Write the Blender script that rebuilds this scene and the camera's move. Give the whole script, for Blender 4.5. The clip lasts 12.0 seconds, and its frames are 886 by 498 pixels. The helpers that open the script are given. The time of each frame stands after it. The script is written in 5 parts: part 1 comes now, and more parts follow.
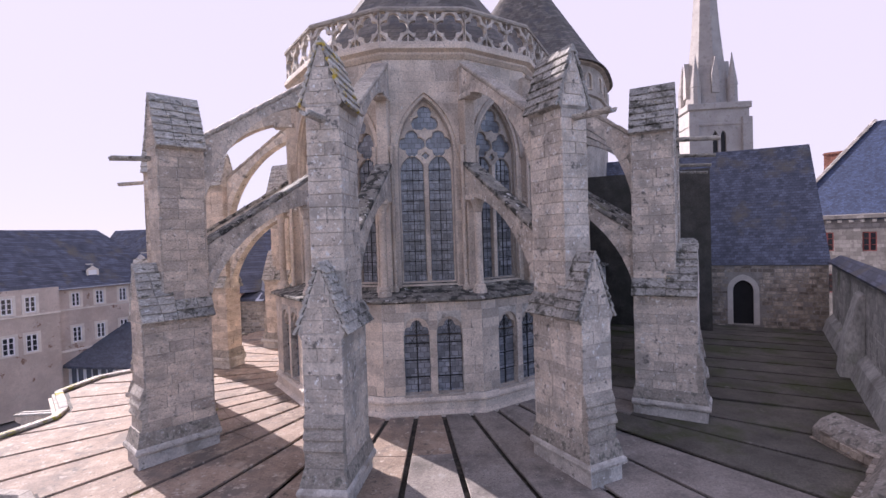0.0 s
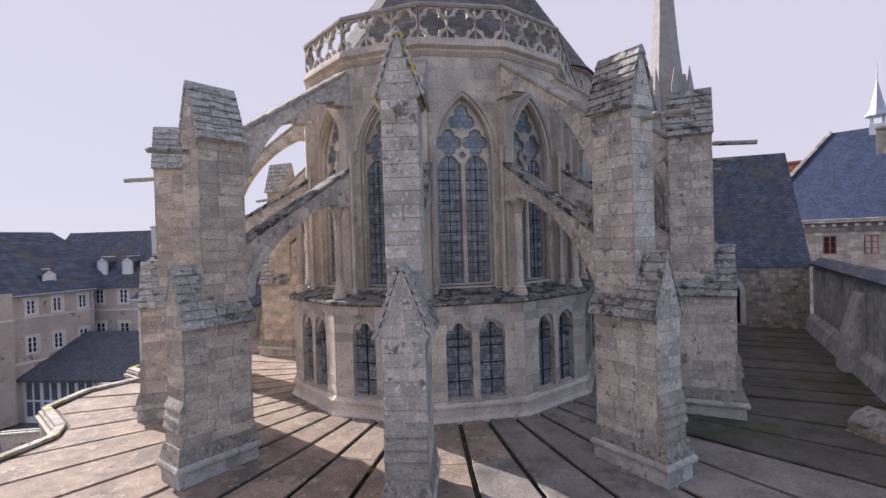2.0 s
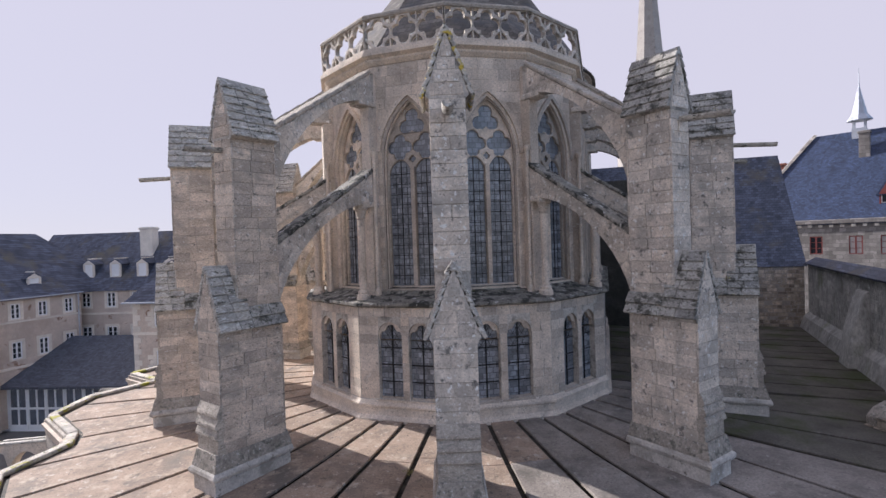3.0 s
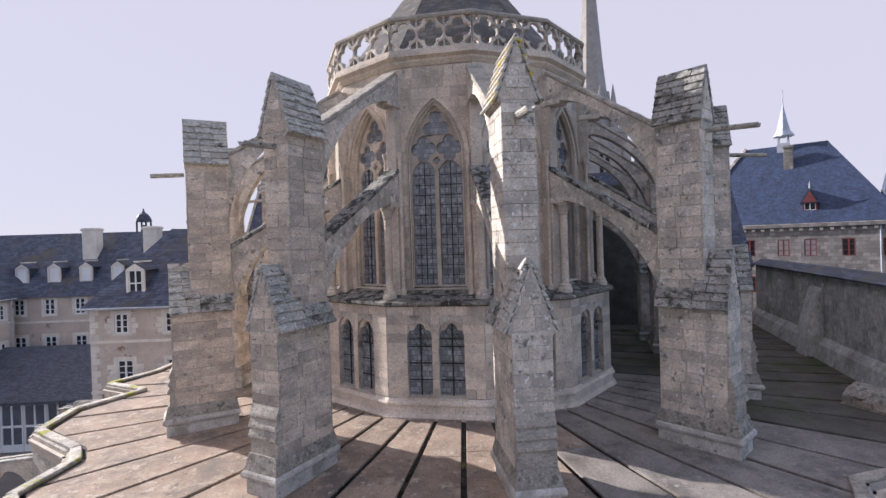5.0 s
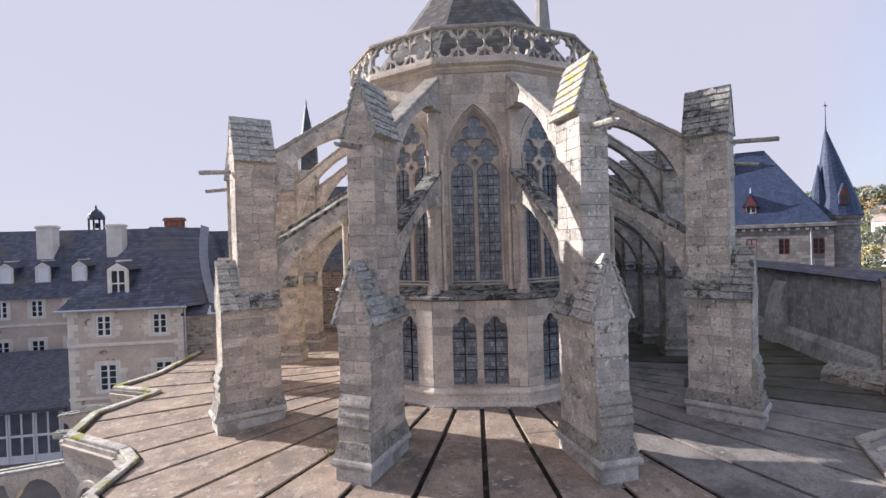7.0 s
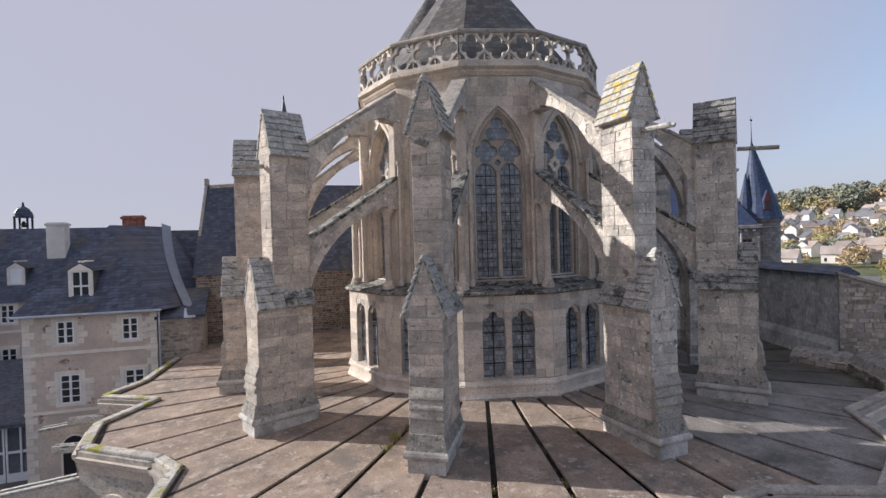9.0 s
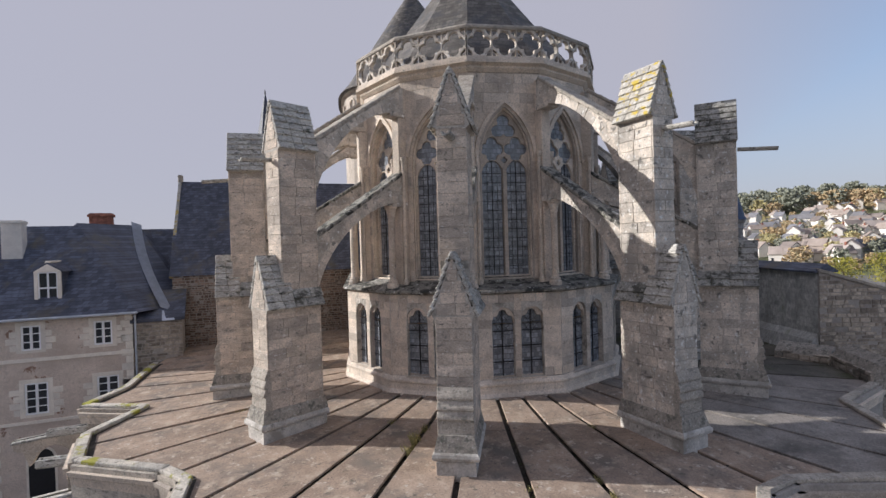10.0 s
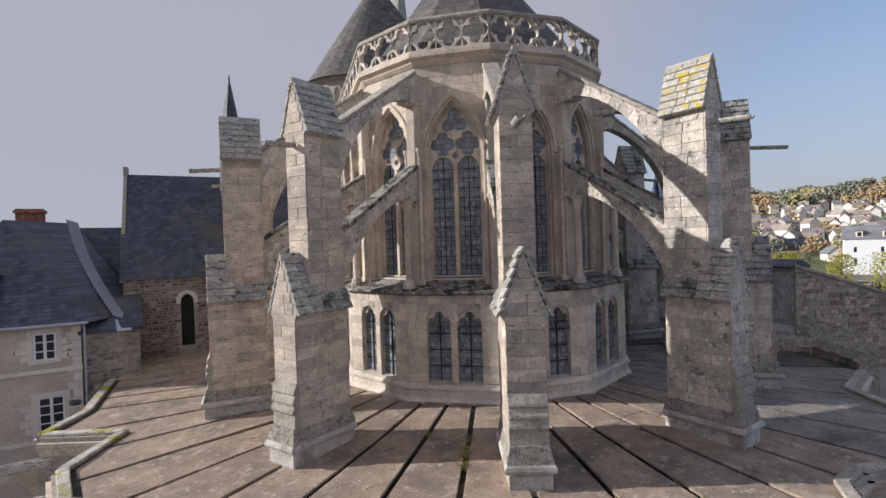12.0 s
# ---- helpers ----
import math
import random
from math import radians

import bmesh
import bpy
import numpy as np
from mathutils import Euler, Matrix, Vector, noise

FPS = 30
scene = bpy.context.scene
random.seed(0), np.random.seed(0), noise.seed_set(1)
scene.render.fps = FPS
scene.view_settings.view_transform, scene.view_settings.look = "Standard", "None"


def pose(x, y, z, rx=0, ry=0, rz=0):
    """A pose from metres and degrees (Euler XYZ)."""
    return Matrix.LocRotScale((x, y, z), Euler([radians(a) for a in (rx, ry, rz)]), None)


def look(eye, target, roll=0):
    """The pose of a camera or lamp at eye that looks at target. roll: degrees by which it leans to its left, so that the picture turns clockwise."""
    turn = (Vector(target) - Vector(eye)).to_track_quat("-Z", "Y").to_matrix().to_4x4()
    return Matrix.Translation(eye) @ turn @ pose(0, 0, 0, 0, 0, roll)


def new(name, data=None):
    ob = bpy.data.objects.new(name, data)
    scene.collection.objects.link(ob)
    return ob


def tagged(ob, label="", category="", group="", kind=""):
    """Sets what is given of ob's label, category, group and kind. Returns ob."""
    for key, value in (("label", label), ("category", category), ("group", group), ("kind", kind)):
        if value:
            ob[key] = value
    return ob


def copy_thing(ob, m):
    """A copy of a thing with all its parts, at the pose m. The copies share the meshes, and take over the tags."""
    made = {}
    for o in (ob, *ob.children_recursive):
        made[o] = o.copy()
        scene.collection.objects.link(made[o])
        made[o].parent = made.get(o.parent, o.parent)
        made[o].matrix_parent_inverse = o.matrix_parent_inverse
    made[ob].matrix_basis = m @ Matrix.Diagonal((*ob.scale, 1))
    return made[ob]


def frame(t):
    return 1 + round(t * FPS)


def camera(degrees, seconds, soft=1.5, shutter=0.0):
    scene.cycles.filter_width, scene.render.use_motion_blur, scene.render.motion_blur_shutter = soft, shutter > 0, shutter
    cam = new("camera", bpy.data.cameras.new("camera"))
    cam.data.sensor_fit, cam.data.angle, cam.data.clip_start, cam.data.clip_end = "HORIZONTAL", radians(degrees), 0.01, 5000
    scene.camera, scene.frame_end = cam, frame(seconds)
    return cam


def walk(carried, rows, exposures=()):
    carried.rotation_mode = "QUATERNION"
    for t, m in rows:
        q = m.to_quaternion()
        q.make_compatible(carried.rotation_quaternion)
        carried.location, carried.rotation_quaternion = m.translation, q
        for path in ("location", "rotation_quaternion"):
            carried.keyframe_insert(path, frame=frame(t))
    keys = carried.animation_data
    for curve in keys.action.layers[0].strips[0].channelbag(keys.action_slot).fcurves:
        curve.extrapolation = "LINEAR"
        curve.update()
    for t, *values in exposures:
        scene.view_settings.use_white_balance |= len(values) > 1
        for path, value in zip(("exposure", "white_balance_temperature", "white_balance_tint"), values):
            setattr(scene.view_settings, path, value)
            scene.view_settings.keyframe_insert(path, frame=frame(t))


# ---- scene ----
cam = camera(83.2, 12.0)
PATH = [
    (0, (0.23, 0.3, 6.105), (0.179, 2.299, 6.058), -1.9),
    (0.5, (-0.417, 0.384, 6.112), (-0.423, 2.384, 6.067), -1.9),
    (1, (-1.185, 0.498, 6.097), (-1.139, 2.497, 6.058), -1.8),
    (1.5, (-1.898, 0.616, 6.116), (-1.805, 2.614, 6.076), -1.8),
    (2, (-2.639, 0.744, 6.071), (-2.504, 2.739, 6.037), -1.8),
    (2.5, (-3.316, 0.849, 6.068), (-3.147, 2.841, 6.038), -1.9),
    (3, (-4.147, 0.933, 6.081), (-3.933, 2.921, 6.051), -1.9),
    (5, (-7.288, 1.092, 6.032), (-6.814, 3.035, 6.011), -1.8),
    (5.5, (-8.149, 1.105, 6.006), (-7.616, 3.032, 5.987), -1.8),
    (6, (-9.109, 1.107, 6.021), (-8.515, 3.016, 5.999), -1.8),
    (6.5, (-10.031, 1.16, 6.016), (-9.382, 3.051, 5.993), -1.8),
    (7, (-11.013, 1.265, 6.052), (-10.306, 3.136, 6.025), -1.7),
    (9, (-14.456, 2.408, 5.958), (-13.492, 4.16, 5.933), -1.7),
    (9.5, (-15.147, 2.926, 5.898), (-14.12, 4.643, 5.875), -1.7),
    (10, (-15.773, 3.535, 5.884), (-14.677, 5.208, 5.859), -1.7),
    (10.5, (-16.296, 4.174, 5.883), (-15.122, 5.793, 5.855), -1.7),
    (11, (-16.777, 4.906, 5.868), (-15.554, 6.488, 5.839), -1.8),
    (11.5, (-17.255, 5.651, 5.848), (-15.986, 7.197, 5.82), -1.8),
    (12, (-17.761, 6.468, 5.808), (-16.438, 7.967, 5.782), -1.9),
]
walk(cam, [(t, look(eye, target, roll)) for t, eye, target, roll in PATH],
     exposures=[(0, 1.02, 6300, 28), (1.2, 0.88, 6350, 22), (2.2, 0.72, 6300, 16), (3.2, 0.72, 6250, 15), (5.5, 0.76, 6200, 14), (7.0, 0.71, 6150, 13), (9.0, 0.33, 6150, 11), (10.5, 0.14, 6200, 10), (12.0, 0.08, 6200, 10)])

from mathutils.geometry import tessellate_polygon

# ---- world, sun ----
SUN_HEADING, SUN_HEIGHT = 136.5, 24.0
world = bpy.data.worlds.new("sky")
scene.world = world
world.use_nodes = True
wn = world.node_tree.nodes
sky = wn.new("ShaderNodeTexSky")
sky.sky_type = "NISHITA"
sky.sun_disc = False
sky.sun_elevation = radians(SUN_HEIGHT)
sky.sun_rotation = radians(90 - SUN_HEADING)
sky.air_density, sky.dust_density, sky.ozone_density = 1.0, 0.12, 1.0
dim = wn.new("ShaderNodeMix")
dim.data_type, dim.blend_type = "RGBA", "MIX"
dim.inputs["Factor"].default_value = 0.82
dim.inputs["B"].default_value = (0.0625, 0.0605, 0.0690, 1)
scaled = wn.new("ShaderNodeMix")
scaled.data_type, scaled.blend_type = "RGBA", "MULTIPLY"
scaled.inputs["Factor"].default_value = 1.0
scaled.inputs["B"].default_value = (0.0170, 0.0212, 0.0236, 1)
world.node_tree.links.new(sky.outputs[0], scaled.inputs["A"])
world.node_tree.links.new(scaled.outputs["Result"], dim.inputs["A"])
coord, split, mist = wn.new("ShaderNodeTexCoord"), wn.new("ShaderNodeSeparateXYZ"), wn.new("ShaderNodeMapRange")
mist.inputs["From Min"].default_value, mist.inputs["From Max"].default_value = 0.04, 0.45
mist.inputs["To Min"].default_value, mist.inputs["To Max"].default_value = 0.94, 0.15
world.node_tree.links.new(coord.outputs["Generated"], split.inputs[0])
world.node_tree.links.new(split.outputs["Z"], mist.inputs["Value"])
# a thin bright veil of haze lies on the sunward half of the sky
toward, veil, most = wn.new("ShaderNodeVectorMath"), wn.new("ShaderNodeMapRange"), wn.new("ShaderNodeMath")
toward.operation, most.operation = "DOT_PRODUCT", "MAXIMUM"
toward.inputs[1].default_value = (math.cos(radians(SUN_HEADING)), math.sin(radians(SUN_HEADING)), 0)
veil.inputs["From Min"].default_value, veil.inputs["From Max"].default_value = -0.72, -0.22
veil.inputs["To Min"].default_value, veil.inputs["To Max"].default_value = 0.15, 0.97
world.node_tree.links.new(coord.outputs["Generated"], toward.inputs[0])
world.node_tree.links.new(toward.outputs["Value"], veil.inputs["Value"])
world.node_tree.links.new(mist.outputs[0], most.inputs[0])
world.node_tree.links.new(veil.outputs[0], most.inputs[1])
world.node_tree.links.new(most.outputs[0], dim.inputs["Factor"])
wn["Background"].inputs["Strength"].default_value = 6.7
world.node_tree.links.new(dim.outputs["Result"], wn["Background"].inputs["Color"])
sun = new("sun", bpy.data.lights.new("sun", "SUN"))
sun.data.energy, sun.data.angle, sun.data.color = 5.0, radians(0.53), (1.0, 0.95, 0.89)
sa, se = radians(SUN_HEADING), radians(SUN_HEIGHT)
sun.matrix_basis = look((0, 0, 0), (-math.cos(sa) * math.cos(se), -math.sin(sa) * math.cos(se), -math.sin(se)))


# ---- materials ----
def mat(name, base, rough=0.85, vary=0.25, scale=1.2, spots=None, bump=0.3, grain=18.0, metal=0.0, per_piece=0.0, spec=0.3, island=0.0, stretch=1.0, laid=None):
    """Procedural surface: two scales of tone, optional stains of their own shape, fine relief."""
    m = bpy.data.materials.new(name)
    m.use_nodes = True
    n, l = m.node_tree.nodes, m.node_tree.links
    b = n["Principled BSDF"]
    b.inputs["Roughness"].default_value = rough
    b.inputs["Metallic"].default_value = metal
    b.inputs["Specular IOR Level"].default_value = spec
    geo = n.new("ShaderNodeNewGeometry")
    tall = n.new("ShaderNodeMapping")
    tall.inputs["Scale"].default_value = (1.0, 1.0, stretch)
    l.new(geo.outputs["Position"], tall.inputs["Vector"])

    def noise_at(s, detail=5.0, r=0.6):
        t = n.new("ShaderNodeTexNoise")
        t.inputs["Scale"].default_value, t.inputs["Detail"].default_value, t.inputs["Roughness"].default_value = s, detail, r
        l.new(tall.outputs["Vector"], t.inputs["Vector"])
        return t.outputs["Fac"]

    def ramp(fac, a, c, lo, hi):
        r = n.new("ShaderNodeValToRGB")
        r.color_ramp.elements[0].position, r.color_ramp.elements[1].position = a, c
        r.color_ramp.elements[0].color, r.color_ramp.elements[1].color = lo, hi
        l.new(fac, r.inputs["Fac"])
        return r.outputs["Color"]

    def mix(kind, fac, a, c):
        x = n.new("ShaderNodeMix")
        x.data_type, x.blend_type = "RGBA", kind
        if isinstance(fac, (int, float)):
            x.inputs["Factor"].default_value = fac
        else:
            l.new(fac, x.inputs["Factor"])
        for sock, v in ((x.inputs["A"], a), (x.inputs["B"], c)):
            if isinstance(v, tuple):
                sock.default_value = v
            else:
                l.new(v, sock)
        return x.outputs["Result"]

    lo = tuple(c * (1 - vary) for c in base) + (1,)
    hi = tuple(min(1, c * (1 + vary)) for c in base) + (1,)
    col = ramp(noise_at(scale), 0.3, 0.7, lo, hi)
    fine = noise_at(grain, 6.0, 0.7)
    g = ramp(fine, 0.3, 0.7, (1 - vary * 1.25,) * 3 + (1,), (1 + vary * 0.85,) * 3 + (1,))
    col = mix("MULTIPLY", 1.0, col, g)
    if per_piece:
        info = n.new("ShaderNodeObjectInfo")
        p = ramp(info.outputs["Random"], 0.0, 1.0, (1 - per_piece, 1 - per_piece * 1.05, 1 - per_piece * 1.1, 1), (1 + per_piece * 0.6, 1 + per_piece * 0.5, 1 + per_piece * 0.35, 1))
        warm = p.node.color_ramp.elements.new(0.55)
        warm.color = (1 + per_piece * 0.2, 1.0, 1 - per_piece * 0.25, 1)
        col = mix("MULTIPLY", 1.0, col, p)
    if island:
        p = ramp(geo.outputs["Random Per Island"], 0.0, 1.0, (1 - island, 1 - island * 1.05, 1 - island * 1.1, 1), (1 + island * 0.7, 1 + island * 0.6, 1 + island * 0.45, 1))
        col = mix("MULTIPLY", 1.0, col, p)
    if laid:
        # rows of slates: along the roof and up it
        sep, add, com, bt = n.new("ShaderNodeSeparateXYZ"), n.new("ShaderNodeMath"), n.new("ShaderNodeCombineXYZ"), n.new("ShaderNodeTexBrick")
        add.operation = "SUBTRACT"
        l.new(geo.outputs["Position"], sep.inputs[0])
        l.new(sep.outputs["X"], add.inputs[0])
        l.new(sep.outputs["Y"], add.inputs[1])
        l.new(add.outputs[0], com.inputs["X"])
        l.new(sep.outputs["Z"], com.inputs["Y"])
        l.new(com.outputs[0], bt.inputs["Vector"])
        bt.inputs["Scale"].default_value = 1.0
        bt.inputs["Brick Width"].default_value, bt.inputs["Row Height"].default_value = laid
        bt.inputs["Mortar Size"].default_value, bt.inputs["Bias"].default_value = 0.012, 0.0
        bt.inputs["Color1"].default_value, bt.inputs["Color2"].default_value, bt.inputs["Mortar"].default_value = (0.55, 0.55, 0.55, 1), (1.35, 1.35, 1.35, 1), (0.4, 0.4, 0.4, 1)
        col = mix("MULTIPLY", 0.8, col, bt.outputs["Color"])
    for colour, s, a, c in spots or ():
        f = ramp(noise_at(s, 6.0, 0.65), a, c, (0, 0, 0, 1), (1, 1, 1, 1))
        col = mix("MIX", f, col, tuple(colour) + (1,))
    l.new(col, b.inputs["Base Color"])
    if bump:
        u = n.new("ShaderNodeBump")
        u.inputs["Strength"].default_value, u.inputs["Distance"].default_value = bump, 0.02
        l.new(fine, u.inputs["Height"])
        l.new(u.outputs["Normal"], b.inputs["Normal"])
    return m


STONE = mat("granite_ashlar", (0.60, 0.545, 0.485), vary=0.27, scale=1.6, per_piece=0.24, bump=0.9,
            spots=[((0.36, 0.33, 0.29), 1.1, 0.50, 0.64), ((0.72, 0.71, 0.68), 7.0, 0.59, 0.64), ((0.17, 0.16, 0.145), 3.6, 0.59, 0.66), ((0.22, 0.205, 0.18), 13.0, 0.60, 0.67), ((0.26, 0.24, 0.21), 26.0, 0.61, 0.67), ((0.80, 0.79, 0.76), 4.5, 0.65, 0.68)])
WARMSTONE = mat("ochre_ashlar", (0.58, 0.505, 0.435), vary=0.30, scale=1.4, per_piece=0.26, bump=0.8, stretch=1.8,
                spots=[((0.37, 0.32, 0.27), 1.0, 0.52, 0.66), ((0.70, 0.66, 0.60), 6.0, 0.61, 0.67), ((0.19, 0.175, 0.155), 5.0, 0.59, 0.67), ((0.17, 0.155, 0.135), 15.0, 0.60, 0.67), ((0.22, 0.20, 0.175), 28.0, 0.60, 0.66)])
JOINT = mat("open_joint", (0.50, 0.455, 0.40), vary=0.3, scale=2.0, bump=0.5, spots=[((0.20, 0.185, 0.16), 1.7, 0.54, 0.64)])
PALEBASE = mat("pale_plinth_stone", (0.52, 0.485, 0.44), vary=0.24, scale=2.0, bump=0.8, spots=[((0.30, 0.275, 0.24), 1.4, 0.50, 0.62), ((0.17, 0.16, 0.14), 5.0, 0.60, 0.68), ((0.64, 0.62, 0.58), 6.0, 0.62, 0.68)])
SLOPESTONE = mat("dark_sloping_stone", (0.34, 0.305, 0.262), vary=0.3, scale=3.0, bump=0.9, grain=14.0, spots=[((0.14, 0.135, 0.115), 6.0, 0.50, 0.62), ((0.46, 0.45, 0.42), 14.0, 0.60, 0.66)])
WALLSTONE = mat("pale_ashlar", (0.60, 0.53, 0.46), vary=0.26, scale=0.9, per_piece=0.27, bump=0.6,
                spots=[((0.35, 0.31, 0.27), 1.0, 0.55, 0.72), ((0.68, 0.65, 0.60), 5.0, 0.63, 0.71), ((0.20, 0.185, 0.165), 8.0, 0.62, 0.70), ((0.22, 0.20, 0.175), 24.0, 0.61, 0.67)])
LICHEN = mat("lichened_stone", (0.44, 0.425, 0.395), vary=0.25, scale=3.0, per_piece=0.2, bump=0.9, stretch=2.5, grain=12.0,
             spots=[((0.62, 0.62, 0.59), 6.0, 0.57, 0.65), ((0.10, 0.098, 0.08), 3.4, 0.57, 0.63), ((0.09, 0.088, 0.072), 9.0, 0.60, 0.65)])
GOLDLICHEN = mat("gold_lichened_stone", (0.47, 0.45, 0.41), vary=0.22, scale=3.0, per_piece=0.2, bump=0.9, stretch=1.5, grain=12.0,
                 spots=[((0.64, 0.63, 0.60), 5.0, 0.56, 0.64), ((0.52, 0.39, 0.07), 3.2, 0.53, 0.60), ((0.12, 0.115, 0.095), 8.0, 0.60, 0.65)])
DARKLICHEN = mat("black_lichened_stone", (0.36, 0.355, 0.335), vary=0.28, scale=3.0, per_piece=0.2, bump=0.9, stretch=1.4, grain=14.0,
                 spots=[((0.09, 0.088, 0.075), 2.2, 0.50, 0.60), ((0.50, 0.50, 0.475), 12.0, 0.60, 0.66), ((0.08, 0.078, 0.065), 10.0, 0.56, 0.63), ((0.34, 0.29, 0.10), 1.8, 0.66, 0.70)])
MOSSY = mat("mossy_stone", (0.42, 0.38, 0.33), vary=0.3, scale=2.0, bump=0.9, per_piece=0.18, stretch=1.6,
            spots=[((0.20, 0.19, 0.165), 7.0, 0.53, 0.66), ((0.53, 0.49, 0.44), 15.0, 0.60, 0.67)])
COPING = mat("moss_capped_stone", (0.50, 0.47, 0.42), vary=0.3, scale=2.0, bump=0.9, per_piece=0.18,
             spots=[((0.20, 0.185, 0.155), 5.0, 0.55, 0.66), ((0.31, 0.295, 0.045), 0.9, 0.53, 0.57), ((0.14, 0.15, 0.04), 4.0, 0.62, 0.68)])
BLACKMOSS = mat("black_moss_stone", (0.27, 0.26, 0.235), vary=0.35, scale=3.0, bump=0.8, per_piece=0.2,
                spots=[((0.045, 0.045, 0.04), 2.6, 0.49, 0.56), ((0.56, 0.55, 0.52), 5.0, 0.60, 0.64), ((0.10, 0.11, 0.05), 1.4, 0.63, 0.70)])
SLAB = mat("terrace_slab", (0.340, 0.260, 0.203), vary=0.26, scale=1.1, per_piece=0.14, bump=0.4,
           spots=[((0.17, 0.145, 0.125), 0.6, 0.48, 0.66), ((0.44, 0.355, 0.275), 1.9, 0.54, 0.68), ((0.47, 0.40, 0.33), 4.5, 0.59, 0.66), ((0.13, 0.115, 0.095), 4.0, 0.60, 0.70), ((0.10, 0.09, 0.075), 13.0, 0.62, 0.68)])
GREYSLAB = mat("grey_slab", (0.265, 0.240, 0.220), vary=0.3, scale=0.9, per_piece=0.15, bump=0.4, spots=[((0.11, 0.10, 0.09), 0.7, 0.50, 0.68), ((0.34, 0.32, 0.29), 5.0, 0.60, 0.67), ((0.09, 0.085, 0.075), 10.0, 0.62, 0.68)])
# green moss patches, on a base darkened to carry the side aisle's shade
SHADEMOSSLAB = mat("shaded_mossy_slab", (0.105, 0.098, 0.084), vary=0.35, scale=0.8, per_piece=0.15, bump=0.4, spots=[((0.062, 0.070, 0.034), 0.5, 0.50, 0.62), ((0.17, 0.155, 0.135), 2.0, 0.62, 0.7)])
GROOVE = mat("groove_dirt", (0.05, 0.045, 0.038), vary=0.5, scale=5.0, spots=[((0.07, 0.08, 0.03), 3.0, 0.60, 0.68), ((0.15, 0.13, 0.10), 1.3, 0.56, 0.66)])
SLATE = mat("slate", (0.082, 0.093, 0.132), rough=0.6, vary=0.3, scale=1.5, per_piece=0.15, spec=0.35, laid=(0.34, 0.17),
            spots=[((0.115, 0.10, 0.075), 0.45, 0.54, 0.70), ((0.20, 0.20, 0.20), 9.0, 0.66, 0.70)])
BLUESLATE = mat("blue_slate", (0.042, 0.064, 0.130), rough=0.55, vary=0.25, scale=1.2, per_piece=0.1, spec=0.4, laid=(0.28, 0.13))
PALESLATE = mat("pale_slate", (0.115, 0.125, 0.155), rough=0.6, vary=0.15, scale=1.0, laid=(0.22, 0.07))
OLDSLATE = mat("old_slate", (0.15, 0.135, 0.12), rough=0.75, vary=0.3, scale=2.0, laid=(0.4, 0.2), spots=[((0.08, 0.08, 0.085), 1.2, 0.5, 0.65)])
GLASS = mat("leaded_glass", (0.245, 0.26, 0.285), rough=0.16, vary=0.22, scale=2.5, bump=0.15, grain=9.0, spec=0.6, laid=(0.205, 0.178))
GALLERYPANE = mat("gallery_pane", (0.13, 0.14, 0.16), rough=0.1, vary=0.25, scale=0.8, bump=0.0, spec=0.5)
PANE = mat("window_pane", (0.035, 0.038, 0.044), rough=0.08, vary=0.2, scale=1.0, bump=0.0, spec=0.4)
CURTAIN = mat("pale_curtained_pane", (0.55, 0.53, 0.50), rough=0.25, vary=0.15, scale=3.0, bump=0.0)
LEAD = mat("lead_bar", (0.02, 0.02, 0.022), rough=0.6, vary=0.2)
RENDER_WALL = mat("house_render", (0.60, 0.505, 0.43), vary=0.18, scale=0.6, bump=0.5, spots=[((0.48, 0.39, 0.325), 0.5, 0.5, 0.66), ((0.60, 0.53, 0.46), 2.2, 0.60, 0.66), ((0.27, 0.17, 0.125), 0.9, 0.635, 0.66), ((0.50, 0.42, 0.355), 7.0, 0.57, 0.62)])
QUOIN = mat("house_quoin", (0.74, 0.69, 0.62), vary=0.12, scale=1.5, per_piece=0.1)
GREYSTONE = mat("mansion_stone", (0.37, 0.345, 0.325), vary=0.16, scale=0.7, bump=0.4, spots=[((0.27, 0.25, 0.235), 1.4, 0.52, 0.66)])
WHITE = mat("white_paint", (0.82, 0.82, 0.82), rough=0.5, vary=0.05)
MANSIONSTONE = mat("mansion_ashlar", (0.27, 0.25, 0.235), vary=0.2, scale=0.9, bump=0.4, laid=(0.7, 0.34), spots=[((0.19, 0.175, 0.165), 1.4, 0.52, 0.66)])
BRICK = mat("brick", (0.33, 0.14, 0.10), vary=0.25, scale=4.0, laid=(0.24, 0.08))
OXBLOOD = mat("oxblood_paint", (0.20, 0.06, 0.055), rough=0.5, vary=0.15)
RUBBLE = mat("rubble_stone", (0.46, 0.425, 0.385), vary=0.30, scale=4.0, bump=0.8, grain=9.0, per_piece=0.3, island=0.5,
             spots=[((0.15, 0.14, 0.12), 0.9, 0.56, 0.7), ((0.58, 0.56, 0.52), 4.0, 0.62, 0.68)])
REDRUBBLE = mat("brown_rubble", (0.235, 0.175, 0.145), vary=0.3, scale=3.0, bump=0.8, grain=9.0, island=0.5, spots=[((0.40, 0.35, 0.30), 1.2, 0.58, 0.66)])
SIDESTONE = mat("grey_streaked_rubble", (0.52, 0.52, 0.495), vary=0.32, scale=1.6, bump=0.9, grain=9.0, island=0.22, stretch=0.5, spots=[((0.24, 0.235, 0.21), 0.8, 0.52, 0.66), ((0.66, 0.66, 0.63), 2.6, 0.60, 0.68), ((0.27, 0.285, 0.21), 0.5, 0.58, 0.68)])
